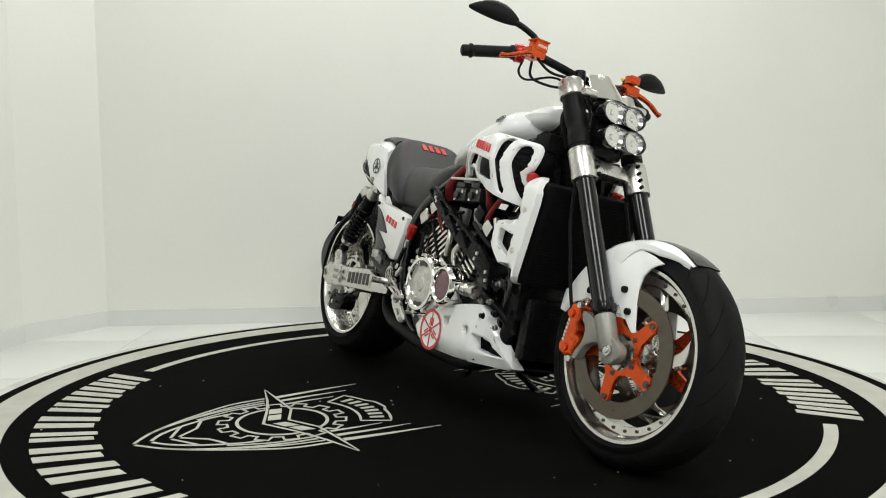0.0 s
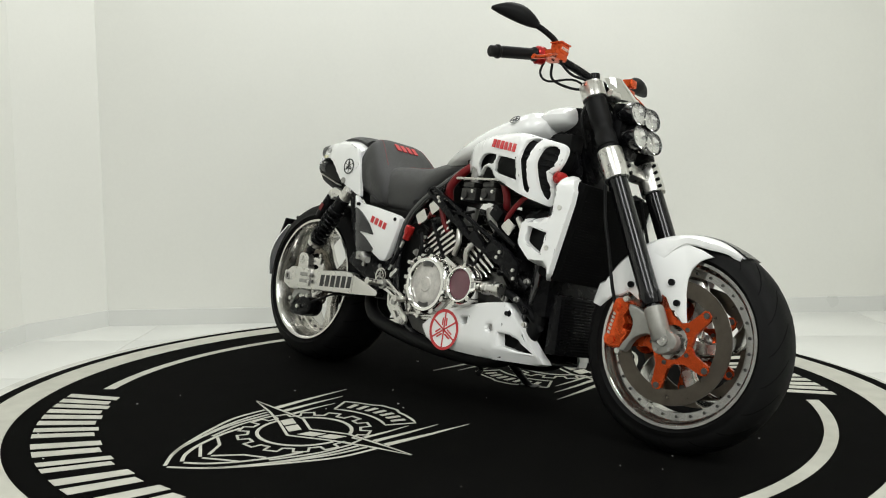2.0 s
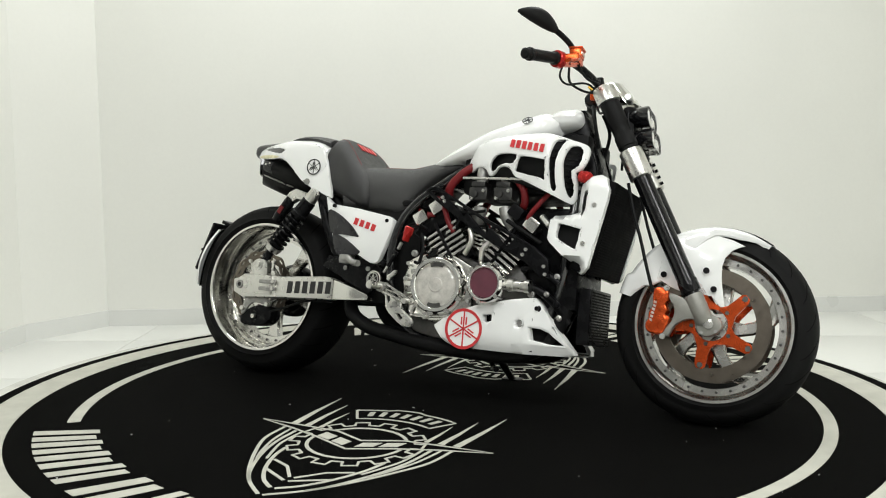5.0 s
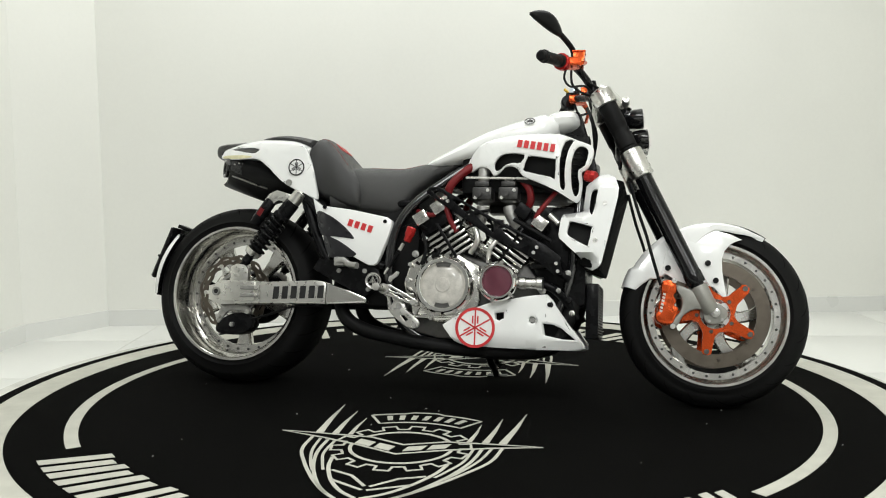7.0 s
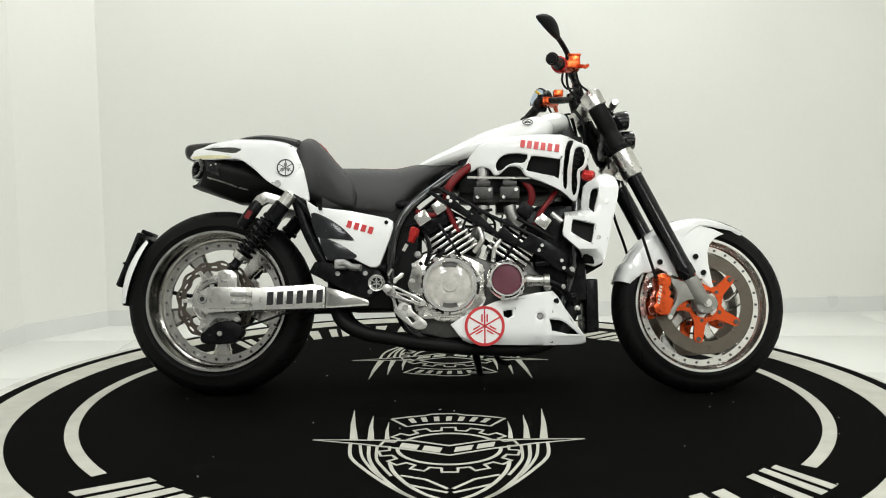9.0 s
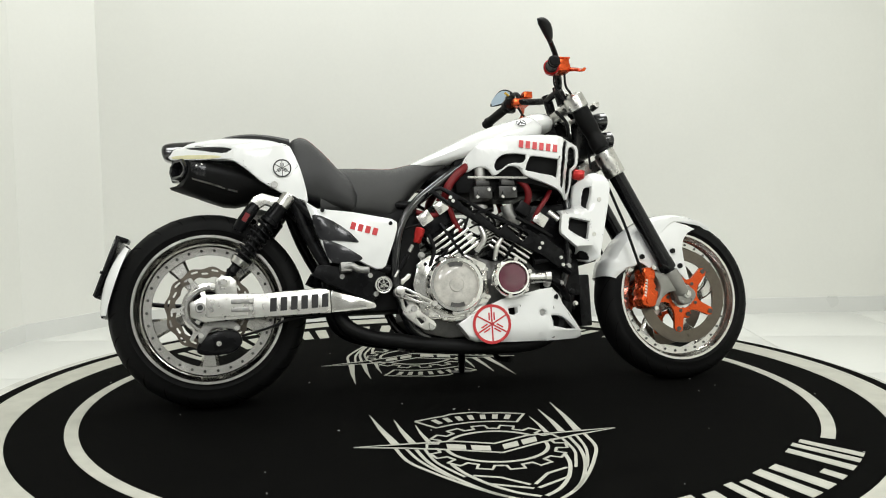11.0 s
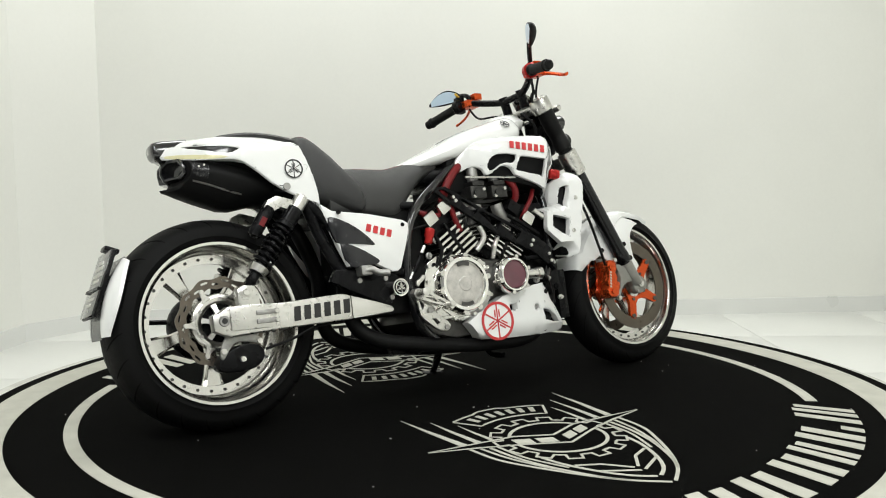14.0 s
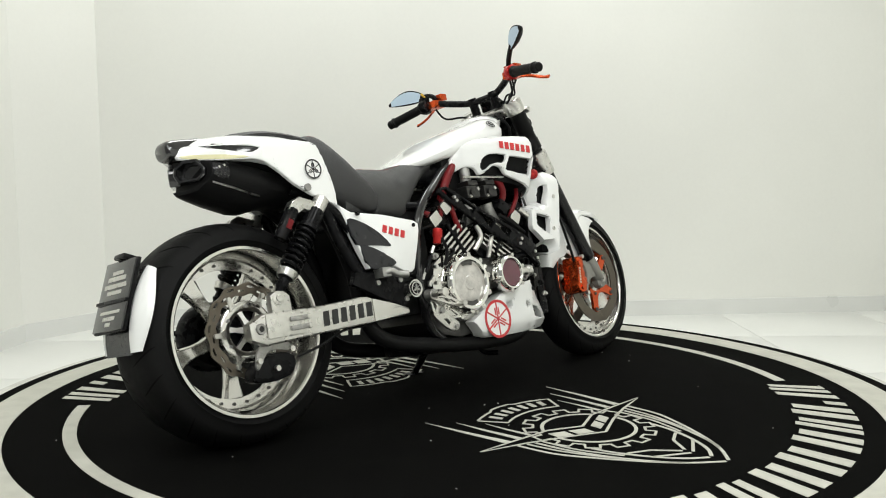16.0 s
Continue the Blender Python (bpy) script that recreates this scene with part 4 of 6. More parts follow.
part("pillion_pad", body(bmesh.new(), fine([(-0.715, 0.850, 0.874, 0.05, 2.6, 0.7, 0), (-0.69, 0.850, 0.882, 0.080, 2.8, 0.7, 0), (-0.62, 0.85, 0.887, 0.105, 3, 0.7, 0), (-0.55, 0.84, 0.880, 0.115, 3, 0.75, 0), (-0.49, 0.82, 0.866, 0.125, 3, 0.8, 0)])), SEATD, bike, "black padded tail top")
bm = bmesh.new()
body(bm, fine([(-0.896, 0.828, 0.852, 0.028, 3.0, 0.9, 0), (-0.888, 0.812, 0.862, 0.038, 3.2, 0.9, 0), (-0.865, 0.804, 0.868, 0.040, 3.2, 0.85, 0), (-0.84, 0.806, 0.870, 0.040, 3.2, 0.85, 0), (-0.79, 0.82, 0.874, 0.044, 2.8, 0.8, 0)]))
part("tail_light", bm, TAIL, bike, "smoked tail light")

# one broad silencer under the tail: its end is pointed, with an outlet on each side of the point
def sil_ring(x, c, w, h1, h2, k, point):
    """A ring of the silencer: half width w, h1 above and h2 below its middle height c, keel width k, its middle drawn back by point."""
    half = [(0.0, h1 * 1.04), (w * 0.35, h1), (w * 0.68, h1 * 0.88), (w * 0.93, h1 * 0.45), (w, 0.0), (w * 0.985, -0.014), (w * 0.93, -0.026), (w * 0.80, -0.5 * h2 - 0.008), (k, -h2 * 0.94), (k * 0.6, -h2), (0.0, -h2)]
    return [(x + 0.10 * z - point * (1 - y / w) ** 1.2, q * y, c + z) for q, row in ((1, half), (-1, half[-2:0:-1])) for y, z in row]


bm = bmesh.new()
loft(bm, [sil_ring(*r) for r in ((-0.809, 0.772, 0.088, 0.030, 0.050, 0.050, 0.062), (-0.803, 0.772, 0.098, 0.034, 0.058, 0.056, 0.062), (-0.785, 0.769, 0.104, 0.038, 0.066, 0.058, 0.052), (-0.745, 0.761, 0.106, 0.042, 0.080, 0.054, 0.03), (-0.69, 0.748, 0.107, 0.044, 0.092, 0.046, 0.01),
                                 (-0.66, 0.741, 0.107, 0.044, 0.088, 0.046, 0), (-0.60, 0.725, 0.104, 0.042, 0.060, 0.05, 0), (-0.52, 0.704, 0.09, 0.036, 0.046, 0.05, 0), (-0.48, 0.694, 0.07, 0.028, 0.03, 0.04, 0))])
sil = part("silencer", bm, MATT, bike, "matt black faceted silencer with two angled outlets")
for s in (-1, 1):
    mid, run = Vector((-0.842, s * 0.047, 0.772)), Vector((0.058, s * 0.084, 0)).normalized()
    out = Vector((-run.y * s, run.x * s, 0)) if s > 0 else Vector((run.y, -run.x, 0))
    out = Vector((-abs(out.x), s * abs(out.y), 0))

    def hexa(d, w, h):
        """A six-sided ring in the plane of the outlet, d metres out of it."""
        return [mid + out * d + run * (w * u) + Vector((0, 0, h * v)) for u, v in ((1.0, 0.1), (0.55, 0.95), (-0.35, 1.0), (-0.9, 0.45), (-1.0, -0.2), (-0.75, -0.95), (0.55, -0.95), (0.95, -0.5))]
    bm = bmesh.new()
    loft(bm, [hexa(-0.020, 0.049, 0.033), hexa(0.006, 0.048, 0.032), hexa(0.009, 0.044, 0.029), hexa(0.008, 0.039, 0.023), hexa(0.0, 0.036, 0.020), hexa(-0.03, 0.033, 0.017)])
    part("outlet", bm, GLOSSB, sil, "gloss black outlet")
    bm = bmesh.new()
    loft(bm, [[(x + 0.10 * z, s * (w + o), c + z) for z, o in ((-0.026, -0.008), (-0.012, 0.0015), (0.002, 0.0012), (0.016, -0.006), (0.016, -0.012), (-0.026, -0.014))] for x, c, w in ((-0.800, 0.772, 0.0985), (-0.785, 0.769, 0.1045), (-0.755, 0.763, 0.1062))])
    part("end_band", bm, CARBON, sil, "glossy carbon end band")
    for dx, dz in ((0, 0), (0.004, -0.016), (-0.016, -0.004)):
        part("rivet", rod(bmesh.new(), (-0.768 + dx, s * 0.096, 0.777 + dz), (-0.768 + dx, s * 0.1065, 0.777 + dz), 0.0032, 8), SATIN, sil)
    # Bright strip that imitates the light caught on the silencer's lower edge.
    bm = bmesh.new()
    loft(bm, [[(x, s * (w + o), z + d) for o, d in ((0, 0.003), (0.003, 0), (0, -0.003), (-0.006, 0))] for x, w, z in ((-0.800, 0.088, 0.735), (-0.745, 0.093, 0.717), (-0.69, 0.092, 0.697), (-0.66, 0.092, 0.689))])
    part("seam", bm, SATIN, sil, "bright strip along the keel, standing in for its lit edge")
bm = bmesh.new()
box(bm, -0.77, -0.50, -0.085, 0.085, 0.74, 0.795, 0.02)
part("under_tray", bm, MATT, bike)


# ---- fork, front fender, brakes ----
def fpart(name, bm, mat, label="", parent=None):
    """A part that turns with the handlebar."""
    return part(name, bm, mat, parent or bike, label, m=None if parent else STEER)


def fork_turned(bm, y, prof, n=28):
    """A turned piece along a fork leg: (radius, distance up from the axle)."""
    p, q = fork_point(prof[0][1], y), fork_point(prof[-1][1], y)
    s0 = prof[0][1]
    return revolve(bm, [(r, s - s0) for r, s in prof], n=n, m=along(p, q))


FY = 0.104
for s in (-1, 1):
    y = s * FY
    leg = fpart("fork_leg", fork_turned(bmesh.new(), y, [(0, 0.10), (0.0275, 0.10), (0.0295, 0.105), (0.0295, 0.135), (0.0275, 0.14), (0.0275, 0.50), (0.0, 0.50)]), ANOD, "black upside-down fork tube")
    fpart("slider", fork_turned(bmesh.new(), y, [(0, 0.02), (0.0205, 0.02), (0.0205, 0.11), (0, 0.11)]), ANOD)
    fpart("upper_tube", fork_turned(bmesh.new(), y, [(0, 0.56), (0.027, 0.56), (0.027, 0.585), (0.0310, 0.588), (0.0310, 0.625), (0.0285, 0.628), (0.0285, 0.655), (0.0310, 0.66), (0.0310, 0.735), (0.030, 0.75), (0, 0.75)]), MATT)
    fpart("fork_clamp", fork_turned(bmesh.new(), y, [(0, 0.478), (0.030, 0.478), (0.0355, 0.480), (0.0365, 0.484), (0.0365, 0.568), (0.0355, 0.572), (0.030, 0.574), (0, 0.574)]), SATIN, "brushed aluminium fork clamp")
    fpart("fork_clamp", fork_turned(bmesh.new(), y, [(0, 0.742), (0.032, 0.742), (0.0365, 0.745), (0.0365, 0.792), (0.034, 0.796), (0.022, 0.797), (0.020, 0.803), (0, 0.803)]), SATIN, "brushed aluminium fork clamp")
    for sy in (0.49, 0.512, 0.534, 0.556):
        bm = bmesh.new()
        p = fork_point(sy, y)
        c = Vector((math.cos(radians(RAKE)), 0, math.sin(radians(RAKE))))
        o = p + c * 0.030 - Vector((0, s * 0.020, 0))
        rod(bm, o, o + c * 0.010, 0.005, 10)
        fpart("clamp_bolt", bm, BLACK)
# clamp bridges
for s0, s1, th, mat in ((0.520, 0.562, 0.026, SATIN), (0.752, 0.786, 0.034, SATIN)):
    bm = bmesh.new()
    M = along(fork_point(s0, 0), fork_point(s1, 0))
    box(bm, -FY + 0.02, FY - 0.02, 0, s1 - s0, -th / 2 - 0.02, th / 2 - 0.01, 0.006, M)
    fpart("triple_clamp", bm, mat, "machined triple clamp")
bm = bmesh.new()
M = along((0.44, 0, 0.70), (0.37, 0, 0.93))
box(bm, -0.060, 0.060, -0.03, 0.25, -0.065, 0.065, 0.02, M)
part("steering_head", bm, BLACK, bike)

# axle castings, calipers
for s in (-1, 1):
    bm = bmesh.new()
    ol = [(0.840, 0.330), (0.872, 0.316), (0.896, 0.303), (0.902, 0.280), (0.882, 0.258), (0.852, 0.251), (0.833, 0.264), (0.824, 0.296), (0.795, 0.294), (0.768, 0.275), (0.750, 0.244), (0.731, 0.252), (0.758, 0.288), (0.765, 0.322), (0.752, 0.352), (0.745, 0.372), (0.770, 0.366), (0.795, 0.356), (0.815, 0.350)]
    plate(bm, curve2(ol, 3), s * 0.118, s * 0.092, 0.006)
    cast = fpart("fork_foot", bm, GREYC, "grey cast fork foot and caliper bracket")
    fpart("foot_sleeve", fork_turned(bmesh.new(), s * FY, [(0, 0.0), (0.024, 0.0), (0.027, 0.006), (0.0275, 0.085), (0.0255, 0.092), (0, 0.092)]), GREYC)
    fpart("axle_nut", revolve(bmesh.new(), [(0, 0), (0.013, 0), (0.014, 0.002), (0.014, 0.008), (0.008, 0.009), (0.007, 0.013), (0, 0.013)], n=6 * 4, m=along((FW.x - 0.004, s * 0.117, FW.z), (FW.x - 0.004, s * 0.20, FW.z))), SATIN)
    for x, z in ((0.885, 0.268), (0.846, 0.262)):
        fpart("pinch_bolt", rod(bmesh.new(), (x, s * 0.112, z), (x, s * 0.121, z), 0.005, 10), CAST)
    bm = bmesh.new()
    ol = [(0.702, 0.372), (0.710, 0.385), (0.728, 0.386), (0.746, 0.376), (0.748, 0.350), (0.740, 0.338), (0.748, 0.320), (0.742, 0.308), (0.754, 0.298), (0.746, 0.272), (0.737, 0.252), (0.712, 0.246), (0.690, 0.256), (0.684, 0.276), (0.692, 0.290), (0.692, 0.310), (0.702, 0.332)]
    plate(bm, curve2(ol, 3), s * 0.124, s * 0.056, 0.008)
    cal = fpart("brake_caliper", bm, ORANGE, "orange four-piston brake caliper")
    for x, z, r in ((0.715, 0.360, 0.011), (0.712, 0.268, 0.011), (0.741, 0.384, 0.008), (0.737, 0.242, 0.008)):
        part("caliper_bolt", rod(bmesh.new(), (x, s * 0.116, z), (x, s * 0.129, z), r, 12), SATIN if r < 0.01 else ORANGE, cal)
    word_bars(cal, [(0.704, s * 0.1245, 0.282), (0.716, s * 0.1245, 0.345), (-0.6, 0, 0.1)] if s < 0 else [(0.716, s * 0.1245, 0.345), (0.704, s * 0.1245, 0.282), (-0.6, 0, 0.1)], 0.014, SATIN, 6)

# front fender: an arched shell with side flaps beside the fork
bm = bmesh.new()
rows = []
N = 36
for i in range(N + 1):
    a = 58 + (164 - 58) * i / N
    R = 0.2935 + 0.010 * math.cos(radians(2 * (a - 100))) * 0.6 + (0.010 if a > 150 else 0)
    edge = 0.012 + 0.020 * min(1, (a - 58) / 18) if a < 90 else 0.032 + 0.075 * math.sin(max(0.0, min(1.0, (a - 90) / 79)) * math.pi) ** 1.2
    hw = 0.078 * min(1.0, 0.72 + (a - 58) / 60, 0.80 + (169 - a) / 90)
    sec = []
    for y, d in ((-1, edge), (-1.0, edge * 0.55), (-0.95, 0.020), (-0.80, 0.010), (-0.5, 0.003), (0, 0), (0.5, 0.003), (0.80, 0.010), (0.95, 0.020), (1.0, edge * 0.55), (1, edge)):
        r = R - d
        sec.append((y * hw, r))
    ca, sa = math.cos(radians(a)), math.sin(radians(a))
    inner = [(y * 0.955, r - 0.004) for y, r in sec[::-1]]
    rows.append([(FW.x + r * ca, y, FW.z + r * sa) for y, r in sec + inner])
loft(bm, rows)
for s in (-1, 1):
    flap = [(0.772, 0.552), (0.858, 0.556), (0.915, 0.540), (0.950, 0.524), (0.930, 0.517), (0.914, 0.508), (0.896, 0.487), (0.888, 0.460), (0.889, 0.425), (0.893, 0.395), (0.899, 0.360), (0.906, 0.333), (0.886, 0.345), (0.863, 0.372), (0.800, 0.372), (0.746, 0.391), (0.722, 0.406), (0.703, 0.414), (0.714, 0.470), (0.742, 0.520)]
    plate(bm, flap, s * 0.080, s * 0.0745, 0.002, bow=lambda x, z: -s * (max(0, z - 0.53) * 0.25 + max(0, x - 0.90) * 0.10))
fender = fpart("front_fender", bm, WHITE, "glossy white front fender")
bm = bmesh.new()
rows = []
for i in range(17):
    a = 57.4 + (120 - 57.4) * i / 16
    R = 0.2940 + 0.010 * math.cos(radians(2 * (a - 100))) * 0.6
    ca, sa = math.cos(radians(a)), math.sin(radians(a))
    w = 0.043 * (1 - i / 24)
    rows.append([(FW.x + (R - d) * ca, y, FW.z + (R - d) * sa) for y, d in ((-w, 0.0016), (0, -0.0012), (w, 0.0016), (w, 0.006), (0, 0.006), (-w, 0.006))])
loft(bm, rows)
part("fender_stripe", bm, CARBON, fender, "dark stripe over the crown")
for s in (-1, 1):
    for x, z in ((0.845, 0.446), (0.869, 0.392), (0.723, 0.428)):
        part("fender_bolt", rod(bmesh.new(), (x, s * 0.076, z), (x, s * 0.088, z), 0.009, 14), BLACK, fender)
    bm = bmesh.new()
    tube(bm, smooth_path([(0.60, s * 0.10, 0.70), (0.628, s * 0.115, 0.60), (0.652, s * 0.118, 0.53), (0.672, s * 0.118, 0.46), (0.690, s * 0.116, 0.40), (0.700, s * 0.112, 0.37)]), 0.005, 8)
    fpart("brake_hose", bm, MATT)

# ---- headlights, screen ----
STEER = Matrix.Translation((0.008, 0, 0)) @ STEER
for cx, cz in ((0.612, 0.925), (0.630, 0.855)):
    face = []
    for k in range(40):
        a = 2 * math.pi * k / 40
        c, t = math.cos(a), math.sin(a)
        face.append((0.082 * math.copysign(abs(c) ** 0.85, c), 0.036 * t * (0.86 + 0.14 * abs(c) ** 0.5 + 0.10 * math.cos(4 * a) * -1) + 0.006 * c * 0))
    M = Matrix.Translation((cx, 0, cz)) @ pose(0, 0, 0, 0, -6, 0)
    bm = bmesh.new()
    loft(bm, [[(x, y * k, z * k) for y, z in face] for x, k in ((-0.050, 0.55), (-0.040, 0.80), (-0.010, 1.0), (0.018, 1.03), (0.020, 1.0), (0.016, 0.95), (0.0, 0.93))])
    lamp = fpart("headlight", bm, GLOSSB, "stacked twin headlight with clear lens")
    lamp.matrix_basis = STEER @ M
    bm = bmesh.new()
    for yc, r in ((-0.040, 0.034), (0.040, 0.034)):
        bowl = [(r * q, -0.016 + 0.030 * q * q) for q in (1.0, 0.92, 0.83, 0.73, 0.62, 0.50, 0.36)]
        revolve(bm, bowl + [(0.009, -0.012), (0.009, 0.004), (0.006, 0.008), (0, 0.009)], n=28, m=Matrix.Translation((0, yc, 0)) @ pose(0, 0, 0, 0, 0, -90))
    loft(bm, [[(x, y * k, z * k) for y, z in face] for x, k in ((0.004, 0.93), (0.002, 0.80), (-0.006, 0.70))])
    part("reflector", bm, CHROME, lamp, "chrome reflector bowls")
    bm = bmesh.new()
    loft(bm, [[(x, y * k, z * k) for y, z in face] for x, k in ((0.013, 0.96), (0.021, 0.90), (0.027, 0.6), (0.029, 0.2))])
    lens = part("lens", bm, GLASS, lamp, "clear lens")
bm = bmesh.new()
box(bm, 0.545, 0.590, -0.06, 0.06, 0.80, 0.96, 0.02)
fpart("lamp_bracket", bm, BLACK)
rows = []
for i in range(9):
    u = i / 8
    x, z = 0.598 - 0.070 * u, 0.965 + 0.078 * u
    w = 0.066 - 0.028 * u ** 2
    rows.append([(x - 0.035 * (y * y) - 0.0 + dx, y * w, z + 0.004 * (1 - y * y)) for y, dx in ((-1, 0), (-.7, 0), (-.35, 0), (0, 0), (.35, 0), (.7, 0), (1, 0), (1, -.004), (.7, -.004), (.35, -.004), (0, -.004), (-.35, -.004), (-.7, -.004), (-1, -.004))])
fpart("fly_screen", loft(bmesh.new(), rows), CHROME, "small polished fly screen")
bm = bmesh.new()
box(bm, 0.50, 0.545, -0.035, 0.035, 0.985, 1.015, 0.010)
fpart("gauge", bm, BLACK)
for s in (-1, 1):
    fpart("turn_signal", revolve(bmesh.new(), [(0, 0), (0.008, 0), (0.013, 0.01), (0.013, 0.045), (0.010, 0.052), (0, 0.053)], n=16, m=along((0.575, s * 0.07, 0.965), (0.575, s * 0.13, 0.968))), SATIN)

# ---- handlebar ----
bm = bmesh.new()
tube(bm, smooth_path([(0.318, -0.365, 1.032), (0.365, -0.235, 1.060), (0.400, -0.185, 1.066), (0.435, -0.125, 1.050), (0.458, -0.06, 1.034), (0.460, 0, 1.032), (0.458, 0.06, 1.034), (0.435, 0.125, 1.050), (0.400, 0.185, 1.066), (0.372, 0.235, 1.060), (0.336, 0.362, 1.034)], 5), 0.0125, 14)
bar = fpart("handlebar", bm, BLACK, "black bent handlebar")
for s in (-1, 1):
    a, b = (Vector((0.366, -0.232, 1.061)), Vector((0.318, -0.368, 1.030))) if s < 0 else (Vector((0.373, 0.232, 1.060)), Vector((0.334, 0.366, 1.033)))
    prof = [(0.0, 0), (0.021, 0), (0.021, 0.006)]
    for k in range(10):
        prof += [(0.0178, 0.010 + k * 0.011), (0.0165, 0.0155 + k * 0.011)]
    prof += [(0.0175, 0.122), (0.0205, 0.125), (0.0205, 0.131), (0.0165, 0.134), (0.0165, 0.152), (0.012, 0.156), (0, 0.156)]
    fpart("grip", revolve(bmesh.new(), prof, n=22, m=along(a, b)), MATT, "black ribbed rubber grip")
    # switch housing and lever clamp
    fpart("switch_housing", revolve(bmesh.new(), [(0, 0), (0.022, 0), (0.027, 0.005), (0.027, 0.026), (0.023, 0.030), (0, 0.030)], n=20, m=along(Vector((0.378, s * 0.202, 1.064)), a)), RED if s < 0 else BLACK, "red throttle housing" if s < 0 else "")
    bm = bmesh.new()
    box(bm, 0.378, 0.440, -0.030, 0.026, 1.050, 1.078, 0.006, Matrix.Translation((0, s * 0.195, 0)))
    ctl = fpart("lever_mount", bm, ORANGE, "orange anodised lever mount")
    bm = bmesh.new()
    tube(bm, smooth_path([(0.426, s * 0.205, 1.060), (0.440, s * 0.240, 1.050), (0.446, s * 0.275, 1.036), (0.440, s * 0.305, 1.024), (0.438, s * 0.325, 1.020)], 5), [0.011, 0.011, 0.010, 0.010, 0.009, 0.009, 0.008, 0.008, 0.008, 0.008, 0.008, 0.008, 0.008, 0.008, 0.0075, 0.0075, 0.0075, 0.008, 0.0085, 0.009, 0.009], 10, flat=0.6)
    fpart("lever", bm, ORANGE, "orange folding lever")
    if s < 0:
        bm = bmesh.new()
        box(bm, 0.405, 0.442, -0.212, -0.168, 1.070, 1.099, 0.004)
        res = fpart("fluid_reservoir", bm, ORANGE, "orange brake fluid reservoir")
        word_bars(res, [(0.4425, -0.208, 1.080), (0.4425, -0.172, 1.080), (0, 0, 1)], 0.008, SATIN, 5)
        bm = bmesh.new()
        box(bm, 0.402, 0.445, -0.215, -0.165, 1.098, 1.103, 0.002)
        part("cap", bm, ORANGE, res)
    else:
        bm = bmesh.new()
        box(bm, 0.420, 0.455, 0.165, 0.20, 1.080, 1.105, 0.004)
        fpart("clutch_perch", bm, ORANGE)
        bm = bmesh.new()
        box(bm, 0.365, 0.400, 0.205, 0.235, 1.035, 1.100, 0.008)
        fpart("switch_box", bm, BLACK)
        fpart("switch_knob", rod(bmesh.new(), (0.375, 0.21, 1.098), (0.360, 0.21, 1.112), 0.005, 12), YELLOW)
    # mirror
    o, tip = (Vector((0.367, -0.236, 1.148)), Vector((0.278, -0.356, 1.170))) if s < 0 else (Vector((0.402, 0.232, 1.108)), Vector((0.368, 0.396, 1.118)))
    base = Vector((0.408, s * 0.186, 1.080))
    bm = bmesh.new()
    tube(bm, smooth_path([base, base + Vector((-0.004, s * 0.004, 0.030 if s < 0 else 0.016)), o.lerp(base, 0.35) + Vector((0.0, 0, 0.010)), o.lerp(tip, 0.1)], 5), [0.010] * 5 + [0.009] * 5 + [0.009] * 6, 10)
    mir = fpart("mirror", bm, BLACK, "black teardrop mirror on a bent stalk")
    # the teardrop shell
    ax = (tip - o)
    L = ax.length
    ax.normalize()
    nrm = Vector((-0.82, s * -0.45, -0.10))
    nrm = (nrm - ax * nrm.dot(ax)).normalized()
    up = ax.cross(nrm)
    if up.z < 0:
        up = -up
    rows = []
    for i in range(13):
        u = i / 12
        w = 0.029 * math.sin(math.pi * min(1, (u * 0.90 + 0.07))) ** 0.75 * (1.1 - 0.25 * u)
        dep = 0.026 * math.sin(math.pi * (u * 0.9 + 0.05)) ** 0.8
        c = o + ax * (L * u) + up * (0.012 * math.sin(math.pi * u))
        rows.append([c + up * w * math.cos(b) - nrm * dep * max(0.0, math.sin(b)) + nrm * 0.003 * (math.sin(b) < -0.2) for b in [2 * math.pi * k / 20 for k in range(20)]])
    part("shell", loft(bmesh.new(), rows), MATT, mir)
    bm = bmesh.new()
    gl = []
    for i in range(1, 12):
        u = i / 12
        w = 0.0235 * math.sin(math.pi * min(1, (u * 0.90 + 0.07))) ** 0.75 * (1.1 - 0.25 * u)
        c = o + ax * (L * u) + up * (0.012 * math.sin(math.pi * u)) + nrm * 0.0045
        gl.append([c - up * w, c + up * w, c + up * w + nrm * 0.001, c - up * w + nrm * 0.001])
    loft(bm, gl)
    part("mirror_glass", bm, MIRROR, mir, "blue-tinted mirror glass")
    # risers
    fpart("riser", rod(bmesh.new(), (0.475, s * 0.05, 0.985), (0.460, s * 0.05, 1.05), 0.017, 16), BLACK)
